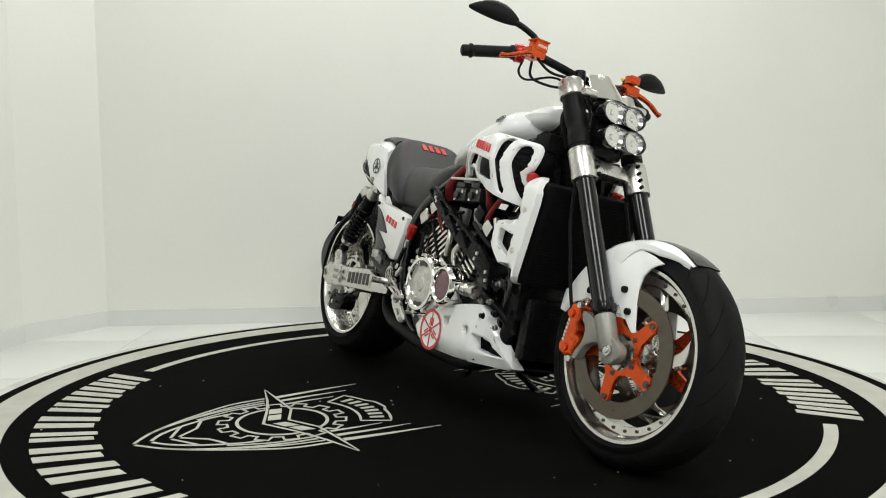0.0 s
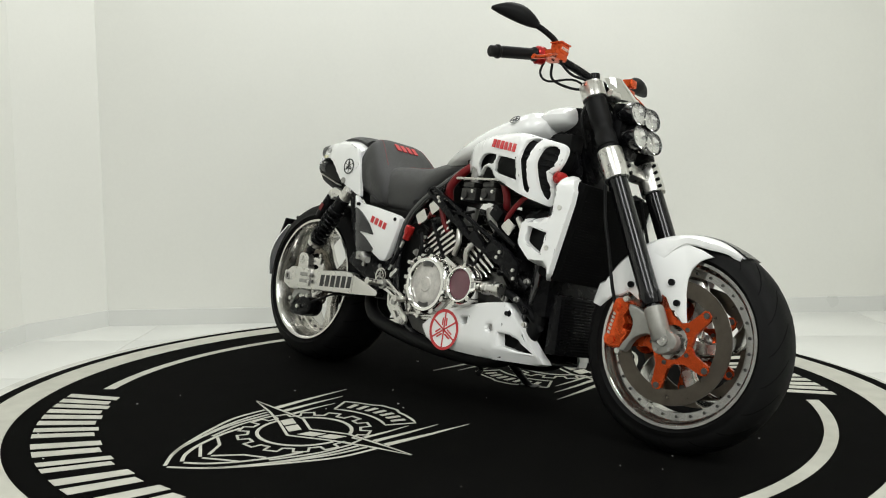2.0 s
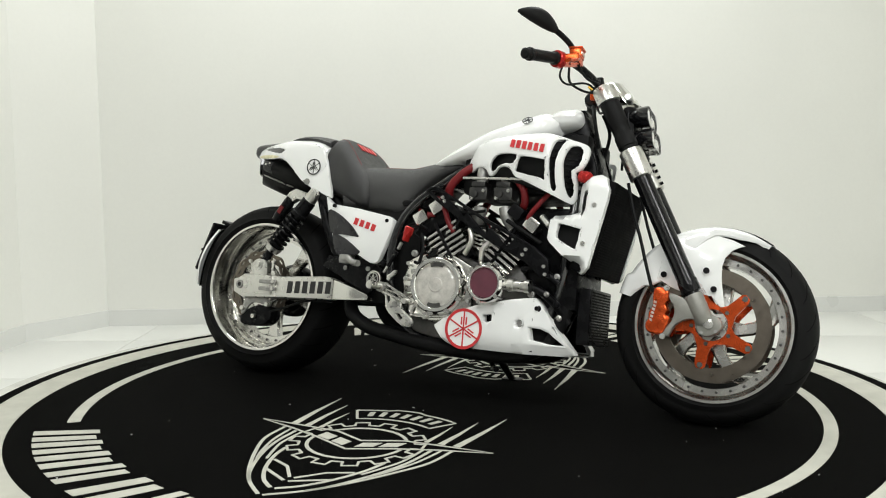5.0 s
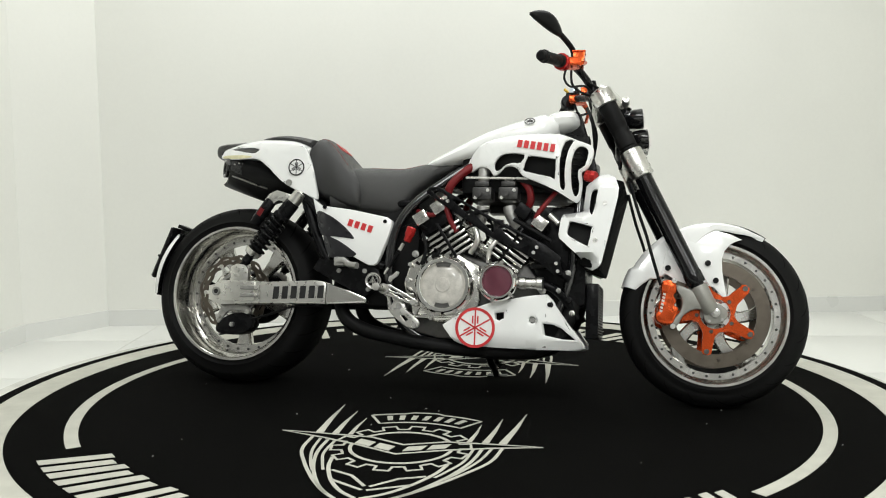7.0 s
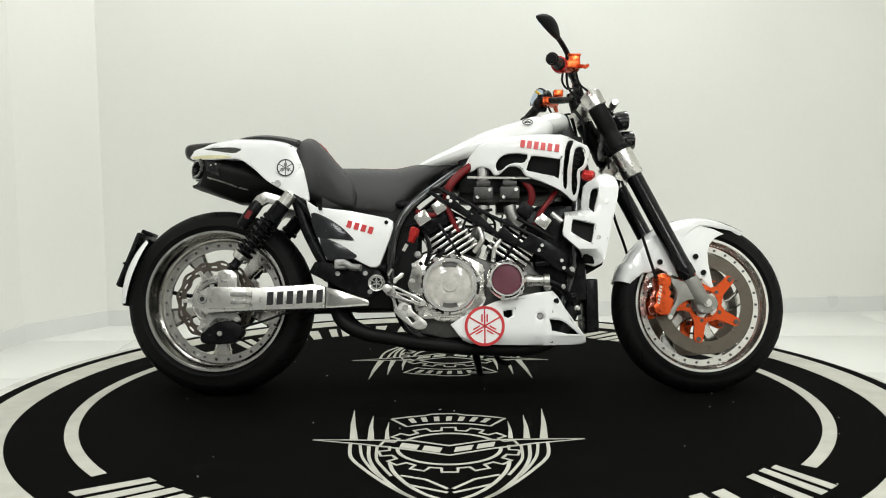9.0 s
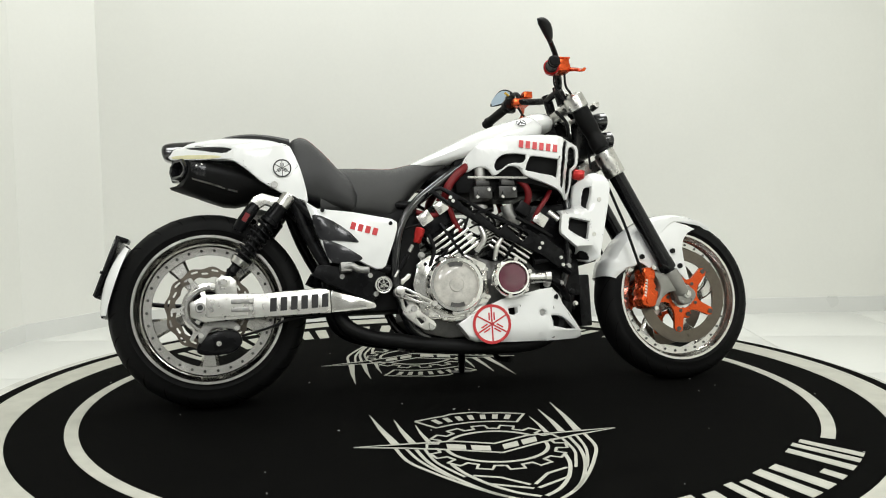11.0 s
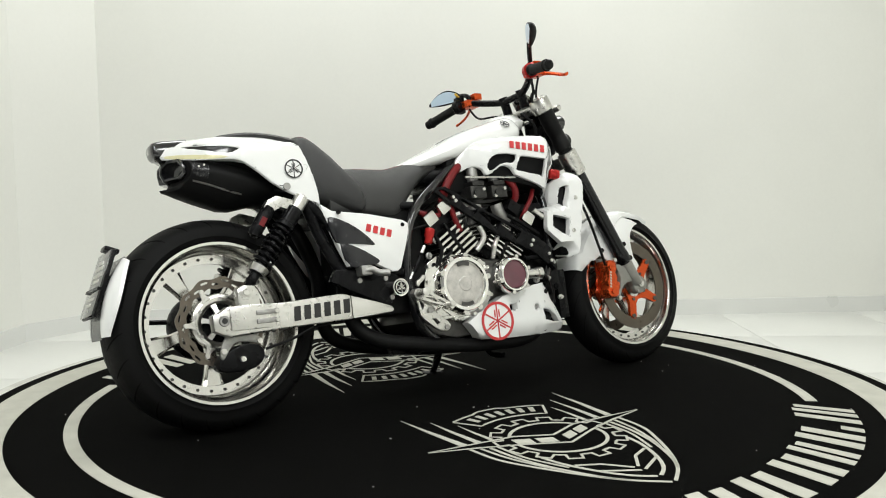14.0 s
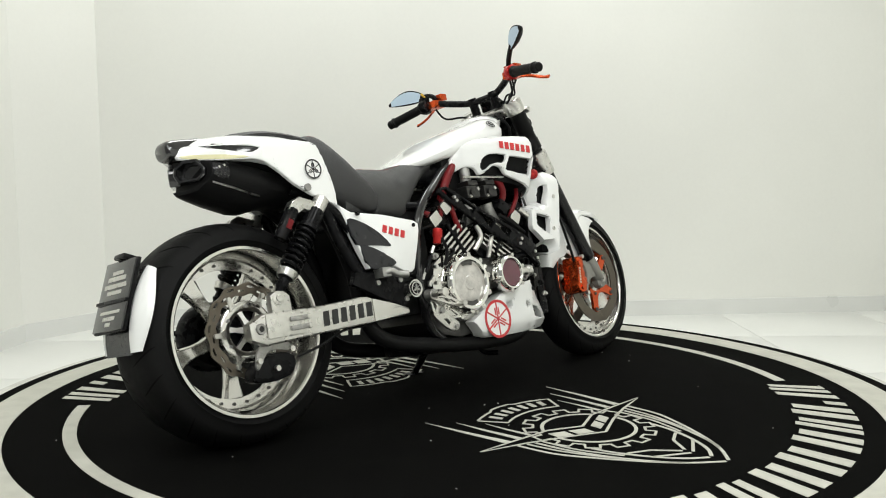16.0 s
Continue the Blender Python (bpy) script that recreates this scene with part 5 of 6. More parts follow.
# cables round the head
for pts, r in (([(0.40, -0.185, 1.045), (0.405, -0.18, 1.00), (0.44, -0.13, 0.985), (0.50, -0.07, 0.985), (0.54, -0.02, 0.93)], 0.004),
               ([(0.385, -0.205, 1.045), (0.38, -0.21, 1.01), (0.40, -0.19, 0.99), (0.45, -0.12, 1.01), (0.50, -0.04, 0.96)], 0.0035),
               ([(0.43, -0.19, 1.05), (0.45, -0.15, 1.02), (0.50, -0.09, 1.00), (0.55, -0.05, 0.90), (0.56, -0.06, 0.75)], 0.004),
               ([(0.40, 0.185, 1.045), (0.42, 0.16, 1.00), (0.47, 0.10, 0.99), (0.52, 0.04, 0.93)], 0.004),
               ([(0.45, -0.05, 0.96), (0.47, -0.09, 0.90), (0.48, -0.06, 0.82)], 0.006),
               ([(0.46, 0.05, 0.96), (0.48, 0.08, 0.90), (0.47, 0.05, 0.80)], 0.006)):
    fpart("cable", tube(bmesh.new(), smooth_path(pts), r, 8), MATT)

# ---- rear end ----
ARM = [(-0.814, 0.334), (-0.790, 0.342), (-0.768, 0.355), (-0.70, 0.356), (-0.60, 0.352), (-0.424, 0.361), (-0.400, 0.358), (-0.385, 0.353), (-0.385, 0.282), (-0.415, 0.280), (-0.60, 0.276), (-0.745, 0.270), (-0.765, 0.268), (-0.812, 0.290)]
ARM_FRONT = [(-0.384, 0.353), (-0.300, 0.328), (-0.246, 0.308), (-0.240, 0.298), (-0.246, 0.288), (-0.384, 0.282)]
for s in (-1, 1):
    bm = bmesh.new()
    plate(bm, ARM, s * 0.183, s * 0.150, 0.005)
    arm = part("swingarm", bm, SATIN if s < 0 else BLACK, bike, "brushed aluminium swingarm" if s < 0 else "black shaft-drive swingarm")
    part("arm_front", plate(bmesh.new(), ARM_FRONT, s * 0.1825, s * 0.150, 0.005), ALU if s < 0 else BLACK, arm, "tapered front end of the arm")
    if s < 0:
        bm = bmesh.new()
        box(bm, -0.765, -0.640, -0.190, -0.180, 0.285, 0.352, 0.004)
        part("adjuster_plate", bm, SATIN, arm)
        for z in (0.305, 0.330):
            bm = bmesh.new()
            box(bm, -0.690, -0.622, -0.1965, -0.186, z - 0.007, z + 0.007, 0.003)
            part("adjuster_slot", bm, CAST, arm)
            part("adjuster_bolt", rod(bmesh.new(), (-0.63, -0.186, z), (-0.63, -0.200, z), 0.006, 8), SATIN, arm)
        word_bars(arm, [(-0.577, -0.1835, 0.294), (-0.385, -0.1835, 0.302), (0, 0, 1)], 0.042, INK, 6, 0.1)
        part("axle_ring", revolve(bmesh.new(), [(0.0085, -0.004), (0.0085, 0.0065), (0.014, 0.0065), (0.0155, 0.004), (0.0155, -0.004)], n=24, closed=True, m=along((RW.x - 0.022, -0.183, RW.z), (RW.x - 0.022, -0.25, RW.z))), CAST, arm)
        part("axle_end", revolve(bmesh.new(), [(0, 0.003), (0.0085, 0.003), (0.0085, -0.004)], n=20, m=along((RW.x - 0.022, -0.183, RW.z), (RW.x - 0.022, -0.25, RW.z))), INK, arm)
        bm = bmesh.new()
        plate(bm, curve2([(-0.745, 0.24), (-0.70, 0.246), (-0.668, 0.235), (-0.660, 0.205), (-0.69, 0.176), (-0.755, 0.170), (-0.795, 0.180), (-0.790, 0.212)], 3), -0.147, -0.092, 0.006)
        cal = part("rear_caliper", bm, BLACK, bike, "black rear brake caliper")
        bm = bmesh.new()
        plate(bm, curve2([(-0.775, 0.268), (-0.735, 0.282), (-0.69, 0.275), (-0.665, 0.255), (-0.672, 0.243), (-0.71, 0.252), (-0.75, 0.250), (-0.782, 0.210), (-0.792, 0.222)], 3), -0.152, -0.144, 0.003)
        part("caliper_bracket", bm, CAST, cal)
        for x, z in ((-0.675, 0.250), (-0.783, 0.232), (-0.73, 0.205)):
            part("bolt", rod(bmesh.new(), (x, -0.150, z), (x, -0.163, z), 0.008, 10), SATIN, cal)
        bm = bmesh.new()
        tube(bm, smooth_path([(-0.66, -0.155, 0.225), (-0.58, -0.17, 0.245), (-0.50, -0.165, 0.272), (-0.40, -0.15, 0.276)]), 0.004, 8)
        part("brake_hose", bm, MATT, cal)
    # shock absorber
    a, b = Vector((-0.507, s * 0.166, 0.651)), Vector((-0.710, s * 0.168, 0.392))
    L = (b - a).length
    M = along(a, b)
    shock = new("shock_absorber")
    shock.parent = bike
    shock["label"] = "black coil-over rear shock with reservoir"
    part("damper", revolve(bmesh.new(), [(0, 0.0), (0.019, 0.0), (0.021, 0.03), (0.026, 0.035), (0.026, 0.085), (0.030, 0.088), (0.030, 0.100), (0.018, 0.104), (0.018, 0.235), (0.026, 0.238), (0.024, 0.262), (0.015, 0.268), (0.015, 0.285), (0.018, 0.29), (0.012, 0.30), (0.010, L), (0, L)], n=24, m=M), BLACK, shock)
    part("collar", revolve(bmesh.new(), [(0.016, -0.012), (0.0225, -0.010), (0.0225, 0.038), (0.018, 0.042)], n=24, m=M), SATIN, shock, "aluminium upper eye")
    part("collar", revolve(bmesh.new(), [(0.018, 0.242), (0.031, 0.242), (0.026, 0.262), (0.018, 0.264)], n=24, m=M), SATIN, shock, "aluminium spring seat")
    for cx_, rr in ((a, 0.017), (b, 0.019)):
        part("eye", revolve(bmesh.new(), [(0, -0.020), (rr * .5, -0.020), (rr * .55, -0.016), (rr, -0.014), (rr, 0.014), (0, 0.014)], n=20, m=Matrix.Translation(cx_) @ pose(0, 0, 0, 0, 0, 0 if s < 0 else 180)), SATIN, shock)
    coil = []
    for k in range(7 * 16 + 1):
        t = k / 16
        coil.append(M @ Vector((0.0285 * math.cos(2 * math.pi * t), 0.105 + t * 0.0188, 0.0285 * math.sin(2 * math.pi * t))))
    part("spring", tube(bmesh.new(), coil, 0.0052, 7), BLACK, shock, "black coil spring")
    r0, r1 = Vector((-0.606, s * 0.164, 0.634)), Vector((-0.668, s * 0.164, 0.548))
    part("reservoir", revolve(bmesh.new(), [(0, 0), (0.016, 0), (0.019, 0.004), (0.019, 0.016), (0.020, 0.018), (0.020, 0.086), (0.019, 0.088), (0.018, 0.100), (0, 0.102)], n=24, m=along(r0, r1)), BLACK, shock)
    bm = bmesh.new()
    o = r0.lerp(r1, 0.5) + Vector((0, s * 0.0203, 0))
    box(bm, -0.008, 0.008, -0.0012, 0.0012, -0.014, 0.014, 0, Matrix.Translation(o) @ pose(0, 0, 0, 0, 31))
    part("label_plate", bm, REDH, shock, "small red label")
    bm = bmesh.new()
    plate(bm, [(-0.628, 0.634), (-0.612, 0.656), (-0.585, 0.668), (-0.530, 0.652), (-0.520, 0.634), (-0.545, 0.622), (-0.575, 0.632), (-0.600, 0.618)], s * 0.176, s * 0.150, 0.004)
    part("bridge", bm, SATIN, shock, "aluminium reservoir bridge")
    bm = bmesh.new()
    plate(bm, [(-0.735, 0.402), (-0.715, 0.412), (-0.690, 0.410), (-0.672, 0.395), (-0.670, 0.350), (-0.735, 0.350)], s * 0.180, s * 0.155, 0.003)
    part("shock_mount", bm, SATIN, bike)

# rear fender and plate
bm = bmesh.new()
def arc_shell(bm, a0, a1, R, y0, y1, th, n=14, side=0.0, bulge=None):
    rows = []
    for i in range(n + 1):
        a = radians(a0 + (a1 - a0) * i / n)
        ca, sa = math.cos(a), math.sin(a)
        b = bulge(i / n) if bulge else 1.0
        sec = []
        for k in range(7):
            y = y0 + (y1 - y0) * b * k / 6
            r = R - side * (k / 6) ** 2.5 * b
            sec.append((r, y))
        rows.append([(RW.x + r * ca, y, RW.z + r * sa) for r, y in sec + [(r - th, y) for r, y in sec[::-1]]])
    return loft(bm, rows)


arc_shell(bm, 139, 182, 0.326, -0.070, 0.070, 0.005)
rear_fender = part("rear_fender", bm, CARBON, bike, "black rear hugger with white side panels", m=pose(0, 0.014, 0))
for s in (-1, 1):
    part("side_panel", arc_shell(bmesh.new(), 140, 181, 0.3275, s * 0.070, s * 0.122, 0.005, side=0.030, bulge=lambda u: 0.25 + 0.78 * math.sin(math.pi * (0.08 + 0.82 * u))), WHITE, rear_fender, "white side panel")
PM = Matrix.Translation((-1.076, 0, 0.462)) @ pose(0, 0, 0, 0, 21, 0)
bm = bmesh.new()
box(bm, -0.003, 0.003, -0.085, 0.085, -0.095, 0.095, 0.002, PM)
plate_thing = part("show_plate", bm, GLOSSB, bike, "black show plate with a pale emblem", m=pose(0.004, 0.020, 0))
bm = bmesh.new()
box(bm, 0.003, 0.012, -0.088, 0.088, -0.098, 0.098, 0.003, PM)
part("plate_frame", bm, BLACK, plate_thing)
for dz, w, h in ((0.062, 0.030, 0.010), (0.046, 0.050, 0.012), (0.026, 0.062, 0.012), (0.008, 0.040, 0.010), (-0.045, 0.055, 0.008), (-0.062, 0.034, 0.010), (-0.078, 0.014, 0.010)):
    part("emblem_bar", box(bmesh.new(), -0.0045, -0.0028, -w, w, dz - h / 2, dz + h / 2, 0, PM), SATIN, plate_thing)
bm = bmesh.new()
box(bm, -0.008, 0.004, -0.086, 0.086, -0.022, -0.014, 0, PM)
part("plate_strap", bm, BLACK, plate_thing)
bm = bmesh.new()
box(bm, -0.012, 0.030, -0.03, 0.03, 0.098, 0.112, 0.004, PM)
part("plate_light", bm, BLACK, plate_thing)
for z0 in (0.020, -0.05):
    bm = bmesh.new()
    box(bm, 0.004, 0.060, -0.012, 0.012, z0, z0 + 0.014, 0.002, PM)
    part("plate_bracket", bm, BLACK, plate_thing)
bm = bmesh.new()
tube(bm, smooth_path([(-1.07, 0.09, 0.42), (-0.98, 0.165, 0.36), (-0.80, 0.178, 0.34)]), 0.008, 8)
part("fender_arm", bm, BLACK, rear_fender)


# ---- frame ----
for s in (-1, 1):
    bm = bmesh.new()
    tube(bm, smooth_path([(0.42, s * 0.045, 0.85), (0.32, s * 0.12, 0.826), (0.17, s * 0.138, 0.806), (0.07, s * 0.128, 0.750), (-0.015, s * 0.142, 0.690), (-0.10, s * 0.160, 0.622), (-0.150, s * 0.170, 0.545), (-0.172, s * 0.170, 0.43), (-0.165, s * 0.160, 0.33), (-0.12, s * 0.14, 0.22), (-0.02, s * 0.12, 0.160)], 5), [0.0125] * 16 + [0.0155] * 35, 12)
    part("main_tube", bm, GLOSSB, bike, "gloss black frame tube")
    bm = bmesh.new()
    tube(bm, smooth_path([(0.435, s * 0.05, 0.78), (0.440, s * 0.12, 0.62), (0.430, s * 0.14, 0.48), (0.410, s * 0.125, 0.36), (0.35, s * 0.11, 0.22), (0.24, s * 0.12, 0.150), (-0.02, s * 0.12, 0.150)], 5), 0.0155, 12)
    part("down_tube", bm, GLOSSB, bike)
    bm = bmesh.new()
    tube(bm, smooth_path([(-0.09, s * 0.150, 0.62), (-0.25, s * 0.120, 0.64), (-0.42, s * 0.115, 0.67), (-0.56, s * 0.10, 0.70)], 5), 0.014, 10)
    tube(bm, smooth_path([(-0.19, s * 0.165, 0.41), (-0.33, s * 0.165, 0.47), (-0.44, s * 0.160, 0.60), (-0.50, s * 0.150, 0.66)], 5), 0.016, 10)
    tube(bm, smooth_path([(-0.22, s * 0.155, 0.37), (-0.36, s * 0.150, 0.40), (-0.44, s * 0.150, 0.52), (-0.485, s * 0.150, 0.64)], 5), 0.018, 10)
    part("rear_subframe", bm, BLACK, bike)
    # lightened side truss over the cylinders
    bm = bmesh.new()
    ol = [(-0.050, 0.656), (-0.040, 0.672), (-0.010, 0.675), (0.035, 0.650), (0.144, 0.588), (0.260, 0.530), (0.342, 0.489), (0.392, 0.450), (0.398, 0.395), (0.372, 0.394), (0.315, 0.440), (0.174, 0.508), (0.014, 0.611)]
    holes = [[(-0.030, 0.660), (-0.014, 0.662), (0.015, 0.645), (0.004, 0.632)], [(0.045, 0.626), (0.058, 0.626), (0.105, 0.598), (0.092, 0.584)], [(0.120, 0.580), (0.135, 0.580), (0.190, 0.550), (0.172, 0.530)], [(0.205, 0.536), (0.218, 0.538), (0.268, 0.512), (0.250, 0.492)]]
    wide = []
    for h in holes:
        mx, mz = sum(p[0] for p in h) / 4, sum(p[1] for p in h) / 4
        wide.append([(mx + (x - mx) * 1.22, mz + (z - mz) * 1.22) for x, z in h])
    plate(bm, ol, s * 0.196, s * 0.182, 0.002, holes=wide)
    tr = part("side_truss", bm, BLACK, bike, "lightened black side brace with bolts")
    for x, z in ((0.016, 0.638), (0.024, 0.626), (0.318, 0.478), (0.308, 0.462), (0.380, 0.428), (0.386, 0.404)):
        part("bolt", rod(bmesh.new(), (x, s * 0.192, z), (x, s * 0.201, z), 0.0058, 10), SATIN, tr)
    part("under_plate", plate(bmesh.new(), [(-0.42, 0.435), (-0.22, 0.425), (-0.19, 0.36), (-0.25, 0.31), (-0.33, 0.345), (-0.44, 0.40)], s * 0.172, s * 0.150, 0.004), BLACK, bike)

for s in (-1, 1):
    bm = bmesh.new()
    plate(bm, [(0.33, 0.845), (0.40, 0.870), (0.455, 0.850), (0.490, 0.760), (0.500, 0.700), (0.470, 0.640), (0.43, 0.66), (0.40, 0.74)], s * 0.092, s * 0.076, 0.004)
    part("head_gusset", bm, BLACK, bike)
    bm = bmesh.new()
    box(bm, 0.40, 0.47, min(s * 0.06, s * 0.12), max(s * 0.06, s * 0.12), 0.80, 0.855, 0.01)
    part("electrics_box", bm, MATT, bike)
# ---- engine ----
engine = new("engine")
engine.parent = bike
engine["label"] = "V-four engine with polished covers and finned cylinders"
bm = bmesh.new()
plate(bm, [(-0.13, 0.25), (-0.11, 0.40), (-0.06, 0.45), (0.07, 0.46), (0.16, 0.43), (0.28, 0.43), (0.32, 0.38), (0.32, 0.28), (0.26, 0.20), (0.0, 0.18), (-0.08, 0.20)], -0.145, 0.145, 0.012)
part("crankcase", bm, CASTD, engine, "cast alloy crankcase")
bm = bmesh.new()
plate(bm, [(-0.10, 0.26), (-0.12, 0.36), (-0.10, 0.43), (-0.06, 0.455), (0.06, 0.455), (0.13, 0.42), (0.135, 0.30), (0.09, 0.245), (0.0, 0.232)], -0.172, -0.140, 0.008)
part("clutch_case", bm, ALU, engine, "polished side case")
CL = Matrix.Translation((0.019, -0.150, 0.353))
bm = bmesh.new()
revolve(bm, [(0.094, 0.02), (0.097, -0.020), (0.097, -0.040), (0.093, -0.048), (0.090, -0.054), (0.086, -0.058), (0.076, -0.058), (0.072, -0.054), (0.070, -0.046), (0.070, 0.02)], n=64)
cc = part("clutch_cover", bm, CHROME, engine, "polished clutch cover ring with bolts", m=CL)
for i in range(10):
    a = 2 * math.pi * (i + .3) / 10
    part("ring_lug", rod(bmesh.new(), (0.092 * math.cos(a), -0.034, 0.092 * math.sin(a)), (0.092 * math.cos(a), -0.056, 0.092 * math.sin(a)), 0.009, 12), ALU, cc)
part("window", revolve(bmesh.new(), [(0, -0.052), (0.040, -0.0515), (0.066, -0.049), (0.0705, -0.045), (0.0705, -0.035)], n=48), LENSW, cc, "frosted clear clutch window")
part("window_hub", revolve(bmesh.new(), [(0, -0.0545), (0.022, -0.0545), (0.025, -0.0515), (0.025, -0.05)], n=32), LENSW, cc)
for a0 in (70, 250):
    bm = bmesh.new()
    rows = []
    for i in range(9):
        a = radians(a0 + i * 5)
        rows.append([((r) * math.cos(a), y, r * math.sin(a)) for r, y in ((0.060, -0.051), (0.0715, -0.051), (0.0715, -0.0535), (0.060, -0.0535))])
    loft(bm, rows)
    part("window_slot", bm, CASTD, cc)
RC = Matrix.Translation((0.200, -0.150, 0.366))
bm = bmesh.new()
revolve(bm, [(0.052, 0.04), (0.056, -0.035), (0.063, -0.045), (0.063, -0.070), (0.060, -0.078), (0.054, -0.084), (0.049, -0.084), (0.046, -0.080), (0.046, 0.0)], n=56)
rc = part("pickup_cover", bm, CHROME, engine, "polished round cover with wine-red lens", m=RC)
part("window", revolve(bmesh.new(), [(0, -0.078), (0.030, -0.078), (0.044, -0.077), (0.0465, -0.072)], n=40), LENSR, rc, "wine-red lens")
bolt_circle(rc, "cover_lug", 0.060, -0.040, 6, 0.007, 0.044, ALU, 0.3, 10)
# water pipe
bm = bmesh.new()
revolve(bm, [(0, 0), (0.016, 0), (0.016, 0.02), (0.020, 0.022), (0.020, 0.040), (0.017, 0.042), (0.017, 0.075), (0.021, 0.078), (0.021, 0.095), (0, 0.096)], n=20, m=along((0.245, -0.185, 0.366), (0.36, -0.190, 0.364)))
part("water_pipe", bm, SATIN, engine)

# cylinders: fins across each bank, heads, covers
def bank(x0, z0, ang, label):
    M = Matrix.Translation((x0, 0, z0)) @ pose(0, 0, 0, 0, ang, 0)
    bm = bmesh.new()
    box(bm, -0.055, 0.055, -0.135, 0.135, 0.0, 0.215, 0.008, M)
    cyl = part("cylinder_bank", bm, BLACK, engine, label)
    for i in range(6):
        bm = bmesh.new()
        z = 0.022 + i * 0.0185
        box(bm, -0.070, 0.070, -0.174, 0.174, z, z + 0.0088, 0.002, M)
        part("fin", bm, ALU, cyl)
    bm = bmesh.new()
    box(bm, -0.060, 0.060, -0.160, 0.160, 0.135, 0.190, 0.010, M)
    part("head", bm, BLACK, cyl)
    for s in (-1, 1):
        for dx in (-0.034, 0.034):
            bm = bmesh.new()
            box(bm, dx - 0.024, dx + 0.024, min(s * 0.10, s * 0.185), max(s * 0.10, s * 0.185), 0.172, 0.214, 0.007, M)
            part("cam_cap", bm, ALU if dx * ang > 0 or ang < 0 else BLACK, cyl)
        bm = bmesh.new()
        box(bm, -0.005, 0.005, min(s * .165, s * .178), max(s * .165, s * .178), 0.02, 0.15, 0.002, M)
        part("fin_rib", bm, BLACK, cyl)
    return cyl


bank(0.065, 0.43, -33, "rear finned cylinder bank")
bank(0.185, 0.42, 35, "front finned cylinder bank")

# carburettors and intake runners
for s in (-1, 1):
    for x in (0.132, 0.218):
        bm = bmesh.new()
        box(bm, x - 0.032, x + 0.032, s * 0.148 - 0.033, s * 0.148 + 0.033, 0.634, 0.676, 0.006)
        box(bm, x - 0.024, x + 0.024, s * 0.150 - 0.034, s * 0.150 + 0.034, 0.676, 0.694, 0.005)
        revolve(bm, [(0, 0), (0.011, 0), (0.012, 0.006), (0.012, 0.010), (0, 0.011)], n=18, m=along((x - 0.010, s * 0.180, 0.652), (x - 0.010, s * 0.24, 0.652)))
        cb = part("carburettor", bm, CARBM, engine, "cast metal carburettor")
        part("screw", rod(bmesh.new(), (x - 0.02, s * 0.178, 0.640), (x - 0.02, s * 0.186, 0.640), 0.006, 8), SATIN, cb)
        part("screw", rod(bmesh.new(), (x + 0.02, s * 0.178, 0.664), (x + 0.02, s * 0.186, 0.664), 0.006, 8), SATIN, cb)
        bm = bmesh.new()
        tube(bm, smooth_path([(x, s * 0.150, 0.68), (x, s * 0.152, 0.71), (x, s * 0.150, 0.745)]), [0.019] * 13, 14)
        part("intake_stub", bm, CAST, engine)
        bm = bmesh.new()
        dx = -0.012 if x < 0.17 else 0.022
        tube(bm, smooth_path([(x, s * 0.148, 0.615), (x + dx * .4, s * 0.148, 0.585), (x + dx * 1.6, s * 0.142, 0.55)]), 0.021, 14)
        part("intake_runner", bm, CAST, engine)
    bm = bmesh.new()
    tube(bm, [(0.080, s * 0.188, 0.704), (0.285, s * 0.188, 0.700)], 0.0045, 8)
    part("throttle_rail", bm, SATIN, engine)
    for pts, r, mat in (([(0.10, s * 0.135, 0.758), (0.055, s * 0.150, 0.722), (0.02, s * 0.155, 0.680), (0.010, s * 0.14, 0.64)], 0.014, REDH),
                        ([(-0.02, s * 0.165, 0.64), (0.01, s * 0.176, 0.615), (0.03, s * 0.172, 0.565), (0.05, s * 0.165, 0.53)], 0.009, REDH),
                        ([(0.26, s * 0.165, 0.70), (0.285, s * 0.172, 0.67), (0.29, s * 0.165, 0.63), (0.27, s * 0.14, 0.60)], 0.012, REDH),
                        ([(0.37, s * 0.165, 0.66), (0.345, s * 0.180, 0.625), (0.315, s * 0.180, 0.585), (0.30, s * 0.165, 0.55)], 0.008, REDH),
                        ([(-0.09, s * 0.150, 0.60), (-0.03, s * 0.165, 0.585), (0.0, s * 0.160, 0.62)], 0.008, REDH),
                        ([(0.05, s * 0.168, 0.60), (0.10, s * 0.176, 0.592), (0.16, s * 0.172, 0.60)], 0.005, MATT),
                        ([(-0.06, s * 0.178, 0.52), (-0.045, s * 0.186, 0.47), (-0.06, s * 0.180, 0.42)], 0.006, MATT),
                        ([(0.24, s * 0.178, 0.57), (0.30, s * 0.183, 0.535), (0.36, s * 0.178, 0.50)], 0.007, MATT),
                        ([(0.32, s * 0.16, 0.37), (0.37, s * 0.165, 0.35), (0.41, s * 0.13, 0.31), (0.44, s * 0.105, 0.26)], 0.013, BLACK),
                        ([(0.30, s * 0.165, 0.42), (0.36, s * 0.178, 0.42), (0.42, s * 0.165, 0.38)], 0.012, BLACK),
                        ([(0.10, s * 0.172, 0.46), (0.125, s * 0.185, 0.50), (0.115, s * 0.18, 0.54)], 0.009, SATIN),
                        ([(0.16, s * 0.172, 0.43), (0.165, s * 0.185, 0.47), (0.185, s * 0.18, 0.50)], 0.008, SATIN)):
        part("hose", tube(bmesh.new(), smooth_path(pts, 5), r, 10), mat, engine)
